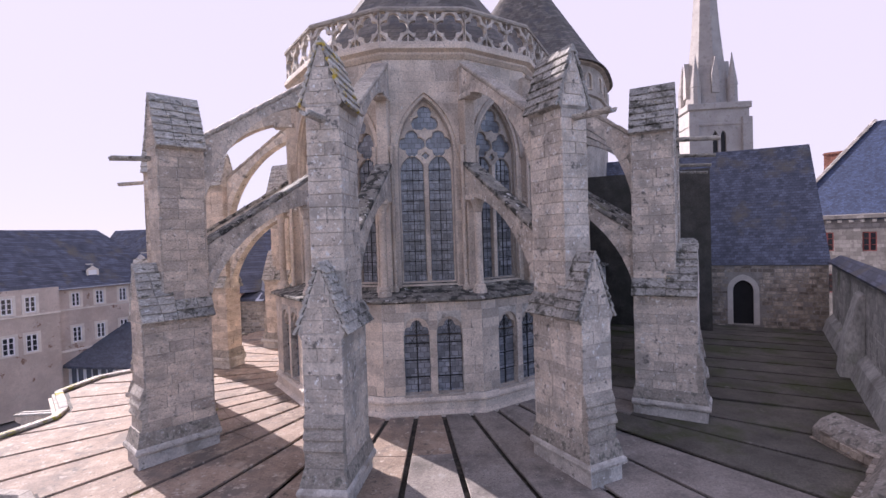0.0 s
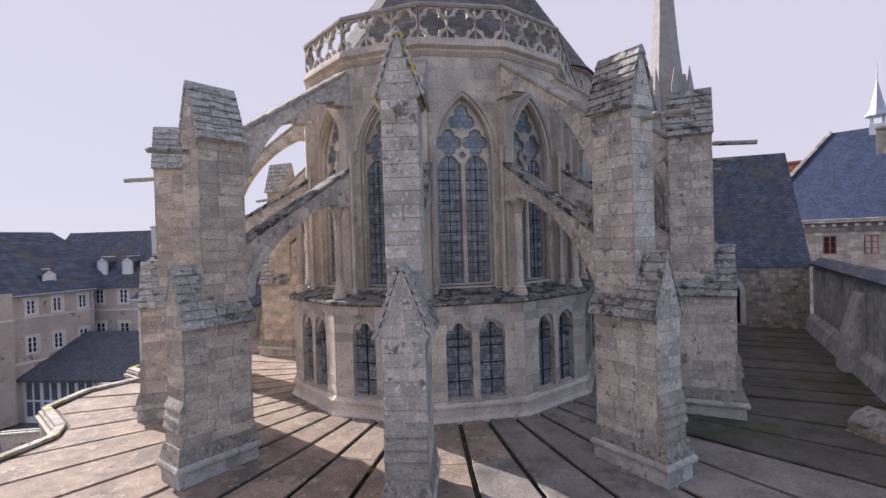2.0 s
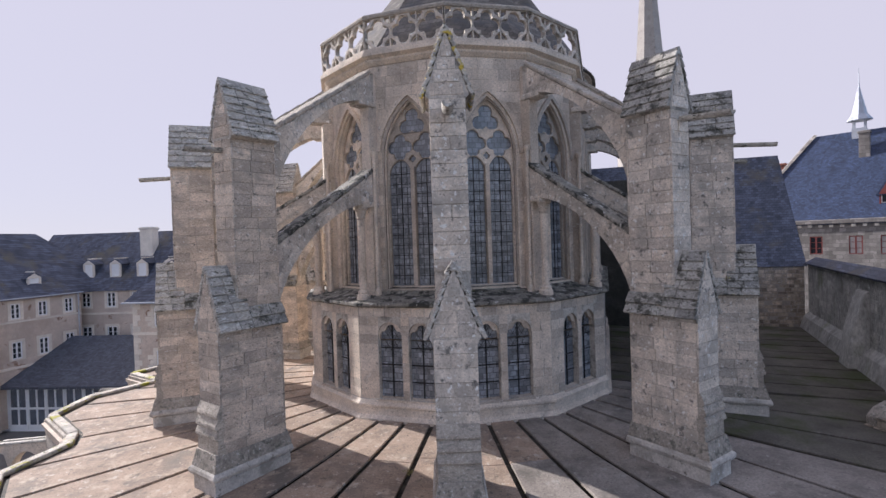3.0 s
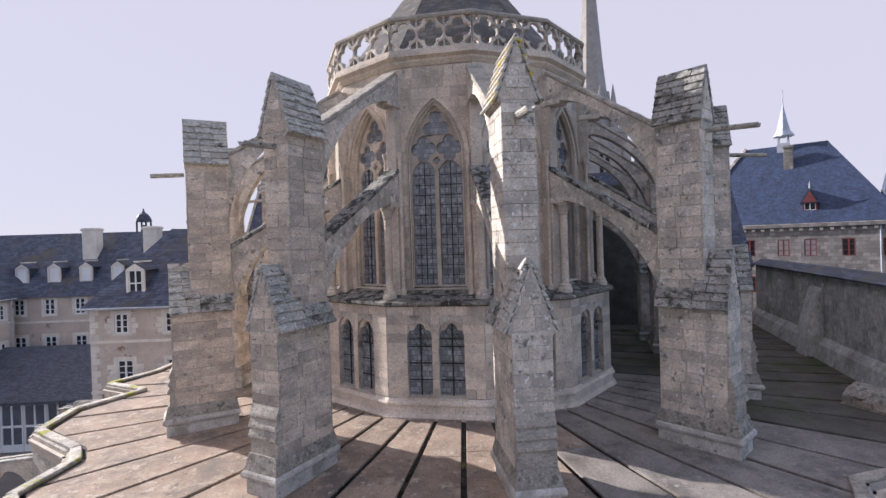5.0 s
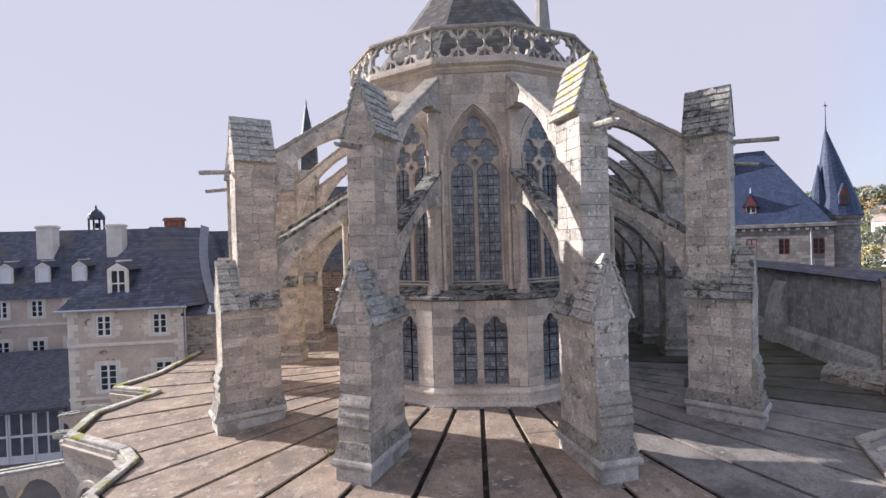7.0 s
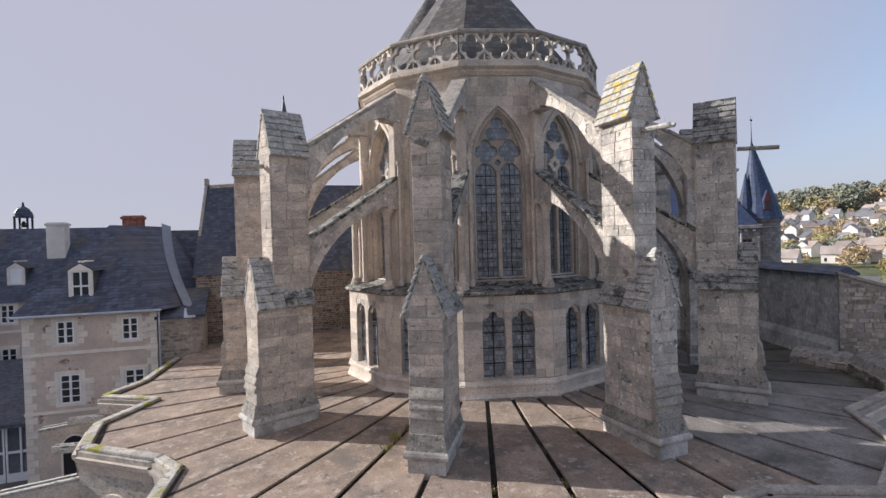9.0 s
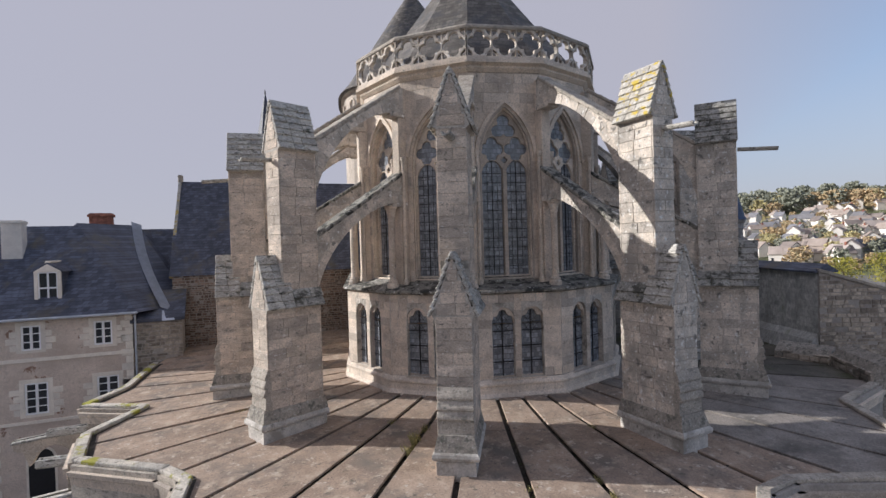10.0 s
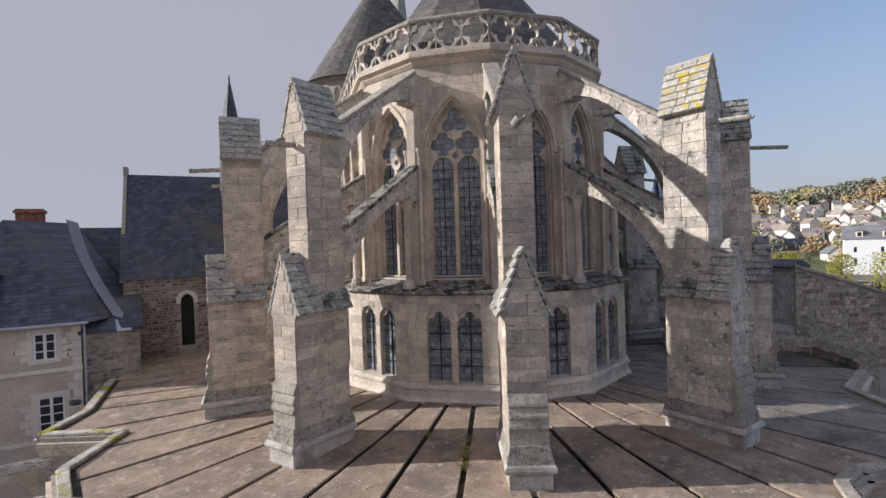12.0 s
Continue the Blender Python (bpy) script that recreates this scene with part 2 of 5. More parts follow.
MORTAR = mat("lime_mortar", (0.37, 0.335, 0.30), vary=0.2, scale=1.0, bump=0.5, spots=[((0.22, 0.20, 0.17), 0.8, 0.55, 0.7)])
ZINC = mat("zinc", (0.46, 0.49, 0.55), rough=0.5, metal=0.15, vary=0.15, scale=3.0)
GRASS = mat("grass", (0.12, 0.13, 0.06), vary=0.4, scale=0.2)
# near-black base colour holds the deep shade at the aisle's end
AISLESHADE = mat("aisle_shade_stone", (0.085, 0.08, 0.07), vary=0.35, scale=1.2, bump=0.6, spots=[((0.06, 0.06, 0.05), 0.8, 0.5, 0.65)])
DRYGRASS = mat("dry_grass", (0.34, 0.30, 0.13), vary=0.3, scale=8.0, bump=0.0)
PAVING = mat("court_paving", (0.17, 0.16, 0.15), vary=0.25, scale=0.4)


# ---- mesh helpers ----
def bm_box(bm, x0, x1, y0, y1, z0, z1):
    v = [bm.verts.new(p) for p in ((x0, y0, z0), (x1, y0, z0), (x1, y1, z0), (x0, y1, z0), (x0, y0, z1), (x1, y0, z1), (x1, y1, z1), (x0, y1, z1))]
    for f in ((0, 3, 2, 1), (4, 5, 6, 7), (0, 1, 5, 4), (1, 2, 6, 5), (2, 3, 7, 6), (3, 0, 4, 7)):
        bm.faces.new([v[i] for i in f])
    return bm


def box(x0, x1, y0, y1, z0, z1, bevel=0.0):
    bm = bm_box(bmesh.new(), x0, x1, y0, y1, z0, z1)
    if bevel:
        bmesh.ops.bevel(bm, geom=bm.edges[:], offset=bevel, segments=1, affect="EDGES")
    return bm


def prism(profile, a, b, axis="x", bevel=0.0):
    """A closed outline of (u, z) swept from a to b: along x the outline is (y, z), along y it is (x, z), along z it is (x, y)."""
    bm = bmesh.new()
    put = {"x": lambda u, w, s: (s, u, w), "y": lambda u, w, s: (u, s, w), "z": lambda u, w, s: (u, w, s)}[axis]
    lo = [bm.verts.new(put(u, w, a)) for u, w in profile]
    hi = [bm.verts.new(put(u, w, b)) for u, w in profile]
    bm.faces.new(lo)
    bm.faces.new(hi)
    for i in range(len(lo)):
        j = (i + 1) % len(lo)
        bm.faces.new((lo[i], lo[j], hi[j], hi[i]))
    bmesh.ops.recalc_face_normals(bm, faces=bm.faces[:])
    if bevel:
        bmesh.ops.bevel(bm, geom=[e for e in bm.edges if e.calc_face_angle(0) > 0.5], offset=bevel, segments=1, affect="EDGES")
    return bm


def lathe(profile, steps=16, cx=0.0, cy=0.0):
    """Rings of (radius, z) turned round a vertical axis."""
    bm = bmesh.new()
    rings = []
    for r, z in profile:
        rings.append([bm.verts.new((cx + r * math.cos(2 * math.pi * i / steps), cy + r * math.sin(2 * math.pi * i / steps), z)) for i in range(steps)])
    for p, q in zip(rings, rings[1:]):
        for i in range(steps):
            j = (i + 1) % steps
            bm.faces.new((p[i], p[j], q[j], q[i]))
    bm.faces.new(rings[0][::-1])
    bm.faces.new(rings[-1])
    return bm


def join(*bms):
    out = bmesh.new()
    for b in bms:
        me = bpy.data.meshes.new("tmp")
        b.to_mesh(me)
        b.free()
        out.from_mesh(me)
        bpy.data.meshes.remove(me)
    return out


def mesh_of(name, bm, material):
    me = bpy.data.meshes.new(name)
    bm.to_mesh(me)
    bm.free()
    me.materials.append(material)
    return me


def part(name, bm, material, parent, label="", m=None, kind=""):
    """One mesh object under a thing, a part or a piece of the setting; bm may be a shared mesh."""
    me = bm if isinstance(bm, bpy.types.Mesh) else mesh_of(name, bm, material)
    ob = new(name, me)
    ob.parent = parent
    if m is not None:
        ob.matrix_basis = m
    return tagged(ob, label, kind=kind)


def thing(name, m, label, category, group="", kind=""):
    ob = new(name)
    ob.empty_display_size = 0.3
    ob.matrix_basis = m
    return tagged(ob, label, category, group, kind)


def plate(outer, holes, y0, y1, bevel=0.0):
    """A flat slab in the x-z plane between y0 and y1 with holes through it."""
    rings = [[Vector((x, z, 0)) for x, z in ring] for ring in [outer] + holes]
    flat = [p for ring in rings for p in ring]
    bm = bmesh.new()
    fr = [bm.verts.new((p.x, y0, p.y)) for p in flat]
    bk = [bm.verts.new((p.x, y1, p.y)) for p in flat]
    for t in tessellate_polygon(rings):
        bm.faces.new([fr[i] for i in t])
        bm.faces.new([bk[i] for i in reversed(t)])
    at = 0
    for ring in rings:
        n = len(ring)
        for i in range(n):
            a, b = at + i, at + (i + 1) % n
            bm.faces.new((fr[a], fr[b], bk[b], bk[a]))
        at += n
    bmesh.ops.recalc_face_normals(bm, faces=bm.faces[:])
    if bevel:
        rim = [e for e in bm.edges if len(e.link_faces) == 2 and abs(e.verts[0].co.y - e.verts[1].co.y) < 1e-6 and e.calc_face_angle(0) > 1.0]
        bmesh.ops.bevel(bm, geom=rim, offset=bevel, segments=1, affect="EDGES")
    return bm


def arch(cx, w, z0, spring, apex, n=8):
    """Outline of a pointed opening, from its sill."""
    h = apex - spring
    R = (h * h + w * w / 4) / w
    pts = [(cx - w / 2, z0), (cx + w / 2, z0)]
    a1 = math.atan2(h, R - w / 2)
    for i in range(n + 1):
        a = a1 * i / n
        pts.append((cx + w / 2 - R + R * math.cos(a), spring + R * math.sin(a)))
    for i in range(n - 1, -1, -1):
        a = a1 * i / n
        pts.append((cx - w / 2 + R - R * math.cos(a), spring + R * math.sin(a)))
    return pts


def foils(cx, cz, r, lobes, turn=0.0, reach=0.55, n=7):
    """Outline of a trefoil or quatrefoil: arcs of circles that meet in cusps."""
    d, lobe = r * reach, r * (1 - reach)
    half = math.pi / lobes
    s = d * math.sin(half)
    lobe = max(lobe, s * 1.02)
    q = d * math.cos(half) + math.sqrt(lobe * lobe - s * s)
    am = math.atan2(q * math.sin(half), q * math.cos(half) - d)
    pts = []
    for k in range(lobes):
        a0 = turn + 2 * math.pi * k / lobes
        ox, oz = cx + d * math.cos(a0), cz + d * math.sin(a0)
        for i in range(n):
            a = a0 - am + 2 * am * i / (n - 1)
            pts.append((ox + lobe * math.cos(a), oz + lobe * math.sin(a)))
    return pts


def clip(poly, point, normal):
    """The part of a plan outline on the side of a line that normal points to."""
    out = []
    for p, q in zip(poly, poly[1:] + poly[:1]):
        a, b = (p - point).dot(normal), (q - point).dot(normal)
        if a >= 0:
            out.append(p)
        if (a < 0) != (b < 0):
            out.append(p + (q - p) * (a / (a - b)))
    return out


BLOCKS = {}


def block(lx, ly, lz, material, bevel=0.008):
    """A shared mesh of one dressed stone, centred on its base."""
    key = (round(lx, 2), round(ly, 2), round(lz, 2), material.name)
    if key not in BLOCKS:
        BLOCKS[key] = mesh_of("stone", box(-key[0] / 2, key[0] / 2, -key[1] / 2, key[1] / 2, 0, key[2], bevel), material)
    return BLOCKS[key]


def courses(parent, name, material, m, width, z0, z1, seed, course=0.30, length=0.62, thick=0.05, gap=0.008, sink=0.0, skip=None, quant=0.02):
    """Dressed stones laid in courses on a face: x along it, y outward; skip(z) gives the spans (x0, x1) left open at that height."""
    rnd = random.Random(seed)
    rows = max(1, round((z1 - z0) / course))
    h = (z1 - z0) / rows
    for k in range(rows):
        za = z0 + k * h
        spans = [(-width / 2, width / 2)]
        for a, b in (skip(za, za + h) if skip else ()):
            cut = []
            for s, e in spans:
                if b <= s or a >= e:
                    cut.append((s, e))
                else:
                    cut += [(s, a)] if a > s else []
                    cut += [(b, e)] if b < e else []
            spans = cut
        for s, e in spans:
            if e - s < 0.06:
                continue
            n = max(1, round((e - s) / (length * rnd.uniform(0.8, 1.25))))
            cuts = [s + (e - s) * (i + (rnd.uniform(-0.22, 0.22) if 0 < i < n else 0)) / n for i in range(n + 1)]
            for a, b in zip(cuts, cuts[1:]):
                lx = max(0.06, math.floor((b - a - gap) / quant) * quant) if n > 1 else b - a - gap
                part(name, block(lx, thick, h - gap, material), material, parent,
                     m=m @ pose((a + b) / 2, sink + thick / 2 - rnd.uniform(0.0, 0.008), za + gap / 2))


def rubble_sheet(width, z0, z1, seed, course=0.17, length=0.30, skip=None, out=0.03):
    """Uneven small stones standing proud of a wall face, x along it, -y outward, as one mesh."""
    rnd = random.Random(seed)
    verts, faces = [], []
    z = z0
    while z < z1 - 0.06:
        h = min(course * rnd.uniform(0.7, 1.35), z1 - z)
        x = rnd.uniform(-0.2, 0.0)
        while x < width - 0.05:
            ln = length * rnd.uniform(0.5, 1.7)
            a, b = max(0.0, x + 0.015), min(width, x + ln - 0.015)
            x += ln
            if b - a < 0.06 or rnd.random() < 0.07 or (skip and skip((a + b) / 2, z + h / 2)):
                continue
            y = -out * rnd.uniform(0.3, 1.0)
            t = len(verts)
            j = [rnd.uniform(0, 0.025) for _ in range(8)]
            zl, zh = z + 0.012, z + h - 0.012
            verts += [(a, 0.05, zl), (b, 0.05, zl), (b, 0.05, zh), (a, 0.05, zh), (a + j[0], y, zl + j[1]), (b - j[2], y, zl + j[3]), (b - j[4], y, zh - j[5]), (a + j[6], y, zh - j[7])]
            faces += [(t + 4, t + 5, t + 6, t + 7), (t, t + 1, t + 5, t + 4), (t + 1, t + 2, t + 6, t + 5), (t + 2, t + 3, t + 7, t + 6), (t + 3, t, t + 4, t + 7)]
        z += h
    return verts, faces


def rubble_face(parent, material, width, z0, z1, seed, m=None, **more):
    verts, faces = rubble_sheet(width, z0, z1, seed, **more)
    me = bpy.data.meshes.new("rubble")
    me.from_pydata(verts, [], faces)
    me.materials.append(material)
    return part("rubble", me, material, parent, m=m, kind="stuff")

# ---- the choir: its own axes, apse towards -y ----
CH = pose(-1.22, 22.72, 0, 0, 0, -24.2)
PHI = [-75.0, -45.0, -15.0, 15.0, 45.0, 75.0]
R_LOW, R_UP = 6.36, 5.38
Z_LEDGE, Z_CORN = 4.05, 12.25
BAYS_SOUTH, BAYS_NORTH = [1.75, 4.95, 8.15, 12.65], [1.75, 4.95, 8.15, 12.65]


def polar(r, phi):
    return Vector((r * math.sin(radians(phi)), -r * math.cos(radians(phi)), 0))


def ring_points(r):
    """Corners of the choir's wall at corner radius r: up one straight side, round the apse, down the other."""
    c = [polar(r, p) for p in PHI]
    left = [Vector((c[0].x, y, 0)) for y in reversed(BAYS_SOUTH)]
    right = [Vector((c[-1].x, y, 0)) for y in BAYS_NORTH]
    return left + c + right


def face_frames(r):
    """For every side of that outline: the pose of its middle (x along, -y outward before turning) and its length."""
    pts = ring_points(r)
    out = []
    for p, q in zip(pts, pts[1:]):
        d = (q - p)
        mid = (p + q) / 2
        ang = math.degrees(math.atan2(d.y, d.x))
        out.append((pose(mid.x, mid.y, 0, 0, 0, ang), d.length))
    return out


def band(profile, closed_r=None):
    """A moulding carried along the choir's outline: profile of (corner radius, z)."""
    bm = bmesh.new()
    loops = [[bm.verts.new((p.x, p.y, z)) for p in ring_points(r)] for r, z in profile]
    k = len(loops)
    for i in range(k):
        a, b = loops[i], loops[(i + 1) % k]
        for j in range(len(a) - 1):
            bm.faces.new((a[j], a[j + 1], b[j + 1], b[j]))
    bm.faces.new([lp[0] for lp in loops])
    bm.faces.new([lp[-1] for lp in loops][::-1])
    bmesh.ops.recalc_face_normals(bm, faces=bm.faces[:])
    return bm


OUT = pose(0, 0, 0, 0, 0, 180)  # faces are drawn with +y inward; turned, +y is outward
choir_low = thing("wall_choir_lower", CH, "lower choir wall of pale ashlar with paired lights", "wall", kind="structure")
choir_up = thing("wall_choir_upper", CH, "tall choir clerestory wall of pale dressed stone", "wall", kind="structure")


def low_windows(length):
    w = 0.84
    return [-0.54, 0.54], w


for i, (fm, L) in enumerate(face_frames(R_LOW)):
    cs, w = low_windows(L)
    holes = [arch(c, w, 0.96, 3.08, 3.50, 6) for c in cs]
    outer = [(-L / 2, -0.3), (L / 2, -0.3), (L / 2, Z_LEDGE), (-L / 2, Z_LEDGE)]
    part("wall_panel", plate(outer, holes, 0.0, 0.6), JOINT, choir_low, m=fm)

for i, (fm, L) in enumerate(face_frames(R_UP)):
    W = 1.94
    outer = [(-L / 2, 3.9), (L / 2, 3.9), (L / 2, Z_CORN), (-L / 2, Z_CORN)]
    part("wall_panel", plate(outer, [arch(0, W, 4.5, 9.0, 10.95, 9)], 0.0, 0.75), WALLSTONE, choir_up, m=fm)

part("base_moulding", band([(R_LOW - 0.3, -0.2), (R_LOW + 0.21, -0.2), (R_LOW + 0.20, 0.34), (R_LOW + 0.07, 0.44), (R_LOW + 0.06, 0.68), (R_LOW + 0.14, 0.73), (R_LOW + 0.14, 0.80), (R_LOW + 0.01, 0.92), (R_LOW - 0.3, 0.92)]), WALLSTONE, choir_low)
part("ledge", band([(R_UP - 0.1, 4.0), (R_LOW + 0.06, 3.98), (R_LOW + 0.20, 4.05), (R_LOW + 0.20, 4.13), (R_UP - 0.1, 4.42)]), BLACKMOSS, choir_low, "weathered mossy stone ledge")
part("cornice", band([(R_UP - 0.3, Z_CORN - 0.02), (R_UP + 0.04, Z_CORN - 0.02), (R_UP + 0.16, 12.35), (R_UP + 0.16, 12.42), (R_UP + 0.33, 12.5), (R_UP + 0.33, 12.62), (R_UP - 0.3, 12.66)]), WALLSTONE, choir_up, "moulded stone cornice")


def traceried_window(m, parent_label):
    """Two tall lights under three trefoils, leaded glass, iron bars."""
    W = 1.94
    win = thing("church_window", m, parent_label, "window", "choir windows")
    outer = arch(0, W + 0.02, 4.48, 9.0, 10.97, 9)
    lights = []
    for c in (-0.47, 0.47):
        lights.append(arch(c, 0.84, 4.58, 8.40, 9.0, 6))
    tre = [foils(-0.47, 9.40, 0.46, 4, radians(90), 0.52), foils(0.47, 9.40, 0.46, 4, radians(90), 0.52), foils(0.0, 10.22, 0.50, 3, radians(90), 0.50)]
    small = [foils(0, 8.98, 0.12, 4, 0)]
    part("tracery", plate(outer, lights + tre + small, 0.26, 0.44, 0.02), WALLSTONE, win, "carved stone tracery with trefoils")
    part("mullion", prism([(-0.07, 0.2), (0.07, 0.2), (0.09, 0.3), (0.09, 0.42), (-0.09, 0.42), (-0.09, 0.3)], 4.6, 8.7, "z"), WALLSTONE, win)
    part("glass", plate(arch(0, W, 4.5, 9.0, 10.95, 9), [], 0.36, 0.39), GLASS, win, "dark leaded glass")
    for c in (-0.47, 0.47):
        for k in range(11):
            part("iron_bar", box(c - 0.41, c + 0.41, 0.325, 0.36, 4.92 + 0.355 * k, 4.942 + 0.355 * k), LEAD, win)
        part("iron_bar", box(c - 0.012, c + 0.012, 0.33, 0.36, 4.6, 8.95), LEAD, win)
        for d in (-0.2, 0.2):
            part("lead_came", box(c + d - 0.006, c + d + 0.006, 0.345, 0.36, 4.6, 8.8), LEAD, win)
    sill = prism([(-0.12, 4.35), (0.4, 4.35), (0.4, 4.58), (-0.12, 4.4)], -W / 2, W / 2, "x")
    part("sill", sill, BLACKMOSS, win)
    # hood mould over the arch
    a, b = arch(0, W + 0.50, 8.6, 9.0, 11.24, 9), arch(0, W + 0.22, 8.6, 9.0, 11.08, 9)
    hood = a[2:-1]
    inner = b[2:-1]
    part("hood_mould", plate(hood + inner[::-1], [], -0.09, 0.02), WALLSTONE, win)
    a2, b2 = arch(0, W + 0.10, 4.52, 9.0, 11.0, 9), arch(0, W - 0.08, 4.52, 9.0, 10.89, 9)
    part("jamb_moulding", plate(a2[1:] + [a2[0]] + [b2[0]] + b2[1:][::-1], [], 0.1, 0.2), WALLSTONE, win)
    return win


def paired_window(m):
    win = thing("paired_window", m, "pair of small cusped leaded windows with iron bars", "window", "lower choir windows")
    for c in (-0.54, 0.54):
        part("glass", plate(arch(c, 0.86, 0.93, 3.08, 3.52, 6), [], 0.22, 0.25), GLASS, win)
        head = [(c - 0.43, 2.9), (c + 0.43, 2.9)] + arch(c, 0.86, 0.95, 3.08, 3.52, 6)[2:]
        cusp = [(c - 0.40, 2.9), (c + 0.40, 2.9), (c + 0.40, 3.0)]
        cusp += [(c + 0.27 + 0.12 * math.cos(a), 3.06 + 0.12 * math.sin(a)) for a in (0.0, 0.6, 1.2, 1.9)]
        cusp += [(c + 0.17 * math.cos(a), 3.23 + 0.17 * math.sin(a)) for a in (0.1, 0.6, 1.1, 1.57, 2.04, 2.54, 3.04)]
        cusp += [(c - 0.27 + 0.12 * math.cos(a), 3.06 + 0.12 * math.sin(a)) for a in (1.24, 1.94, 2.54, 3.14)] + [(c - 0.40, 3.0)]
        part("cusped_head", plate(head, [cusp], 0.10, 0.22), WALLSTONE, win)
        for z in (1.48, 2.04, 2.60):
            part("iron_bar", box(c - 0.41, c + 0.41, 0.18, 0.22, z, z + 0.034), LEAD, win)
        part("iron_bar", box(c - 0.018, c + 0.018, 0.182, 0.22, 0.95, 3.40), LEAD, win)
        # lozenge leading in the heads
        for k in range(5):
            for sg in (-1, 1):
                u = 2.62 + 0.16 * k
                bm = box(-0.30, 0.30, 0.208, 0.22, -0.006, 0.006)
                bmesh.ops.transform(bm, matrix=pose(c + (0.2 if k % 2 else -0.2) * sg * 0.5, 0, u, 0, sg * 55, 0), verts=bm.verts[:])
                part("lead_came", bm, LEAD, win)
    part("sill", prism([(-0.06, 0.88), (0.25, 0.88), (0.25, 1.0), (-0.06, 0.93)], -1.02, 1.02, "x"), WALLSTONE, win)
    return win


def open_spans(kind):
    def spans(za, zb):
        zm = (za + zb) / 2
        if kind == "low":
            if za > 3.42:
                return []
            return [(-0.97, -0.11), (0.11, 0.97)] if za < 3.0 else [(-0.93, -0.15), (0.15, 0.93)]
        if zb < 4.5:
            return []
        if za < 9.0:
            return [(-1.02, 1.02)]
        if za > 10.9:
            return []
        w, h = 1.94, 1.95
        R = (h * h + w * w / 4) / w
        dz = max(0.0, za - 9.0)
        half = math.sqrt(max(R * R - dz * dz, 0)) - (R - w / 2) + 0.06
        return [(-half, half)] if half > 0 else []
    return spans


for i, (fm, L) in enumerate(face_frames(R_LOW)):
    if 1 <= i <= 8:
        courses(choir_low, "stone", WALLSTONE, fm @ OUT, L - 0.02, 0.95, 3.98, 60 + i, course=0.31, length=0.5, thick=0.03, gap=0.008, sink=-0.018, skip=open_spans("low"))
for i, (fm, L) in enumerate(face_frames(R_UP)):
    if 1 <= i <= 8:
        courses(choir_up, "stone", WALLSTONE, fm @ OUT, L - 0.02, 4.45, 12.2, 80 + i, course=0.37, length=0.62, thick=0.03, gap=0.008, sink=-0.018, skip=open_spans("up"))

first_up = first_low = None
for i, (fm, L) in enumerate(face_frames(R_UP)):
    if first_up is None:
        first_up = traceried_window(CH @ fm, "tall traceried gothic window with leaded glass")
    else:
        copy_thing(first_up, CH @ fm)
for i, (fm, L) in enumerate(face_frames(R_LOW)):
    if first_low is None:
        first_low = paired_window(CH @ fm)
    else:
        copy_thing(first_low, CH @ fm)


# ---- balustrade of quatrefoils ----
def balustrade():
    bal = thing("balustrade", CH, "pierced stone balustrade of quatrefoils round the roof", "balustrade")
    cache = {}
    for fm, L in face_frames(R_UP + 0.14):
        n = max(3, round(L / 0.96))
        w = L / n
        key = round(w, 3)
        if key not in cache:
            z0, z1 = 12.62, 13.88
            zc = (z0 + z1) / 2
            outer = [(-w / 2, z0 + 0.12), (w / 2, z0 + 0.12), (w / 2, z1 - 0.12), (-w / 2, z1 - 0.12)]
            holes = [foils(0, zc, 0.46, 4, 0.0, 0.54)]
            for sx in (-1, 1):
                for sz in (-1, 1):
                    x, z = sx * (w / 2 - 0.02), zc + sz * 0.49
                    holes.append([(x, z), (x - sx * 0.20, z), (x - sx * 0.17, z - sz * 0.12), (x, z - sz * 0.26)][::sx * sz])
            cache[key] = mesh_of("quatrefoil", plate(outer, holes, -0.09, 0.09, 0.02), STONE)
        for k in range(n):
            part("quatrefoil", cache[key], STONE, bal, m=fm @ pose(-L / 2 + (k + 0.5) * w, 0, 0))
    r = R_UP + 0.14
    part("top_rail", band([(r - 0.14, 13.76), (r + 0.14, 13.76), (r + 0.16, 13.84), (r + 0.10, 13.92), (r - 0.10, 13.92), (r - 0.16, 13.84)]), MOSSY, bal)
    part("bottom_rail", band([(r - 0.13, 12.64), (r + 0.13, 12.64), (r + 0.10, 12.76), (r - 0.10, 12.76)]), WALLSTONE, bal)


balustrade()


# ---- choir roof ----
def choir_roof():
    roof = thing("choir_roof", CH, "steep slate roof with polygonal end over the choir", "roof", kind="structure")
    bm = bmesh.new()
    eave = [bm.verts.new((p.x, p.y, 12.6)) for p in ring_points(R_UP - 0.06)]
    apex = bm.verts.new((0, 0.4, 20.0))
    far = bm.verts.new((0, BAYS_SOUTH[-1], 20.0))
    n = len(BAYS_SOUTH)
    for j in range(n, n + len(PHI) - 1):
        bm.faces.new((eave[j], eave[j + 1], apex))
    bm.faces.new(eave[:n + 1] + [apex, far])
    bm.faces.new([eave[i] for i in range(n + len(PHI) - 1, len(eave))] + [far, apex])
    bm.faces.new([eave[0], far, eave[-1]])
    bm.faces.new(eave[::-1])
    bmesh.ops.recalc_face_normals(bm, faces=bm.faces[:])
    part("slating", bm, OLDSLATE, roof)


choir_roof()


# ---- buttress piers and flying arches ----


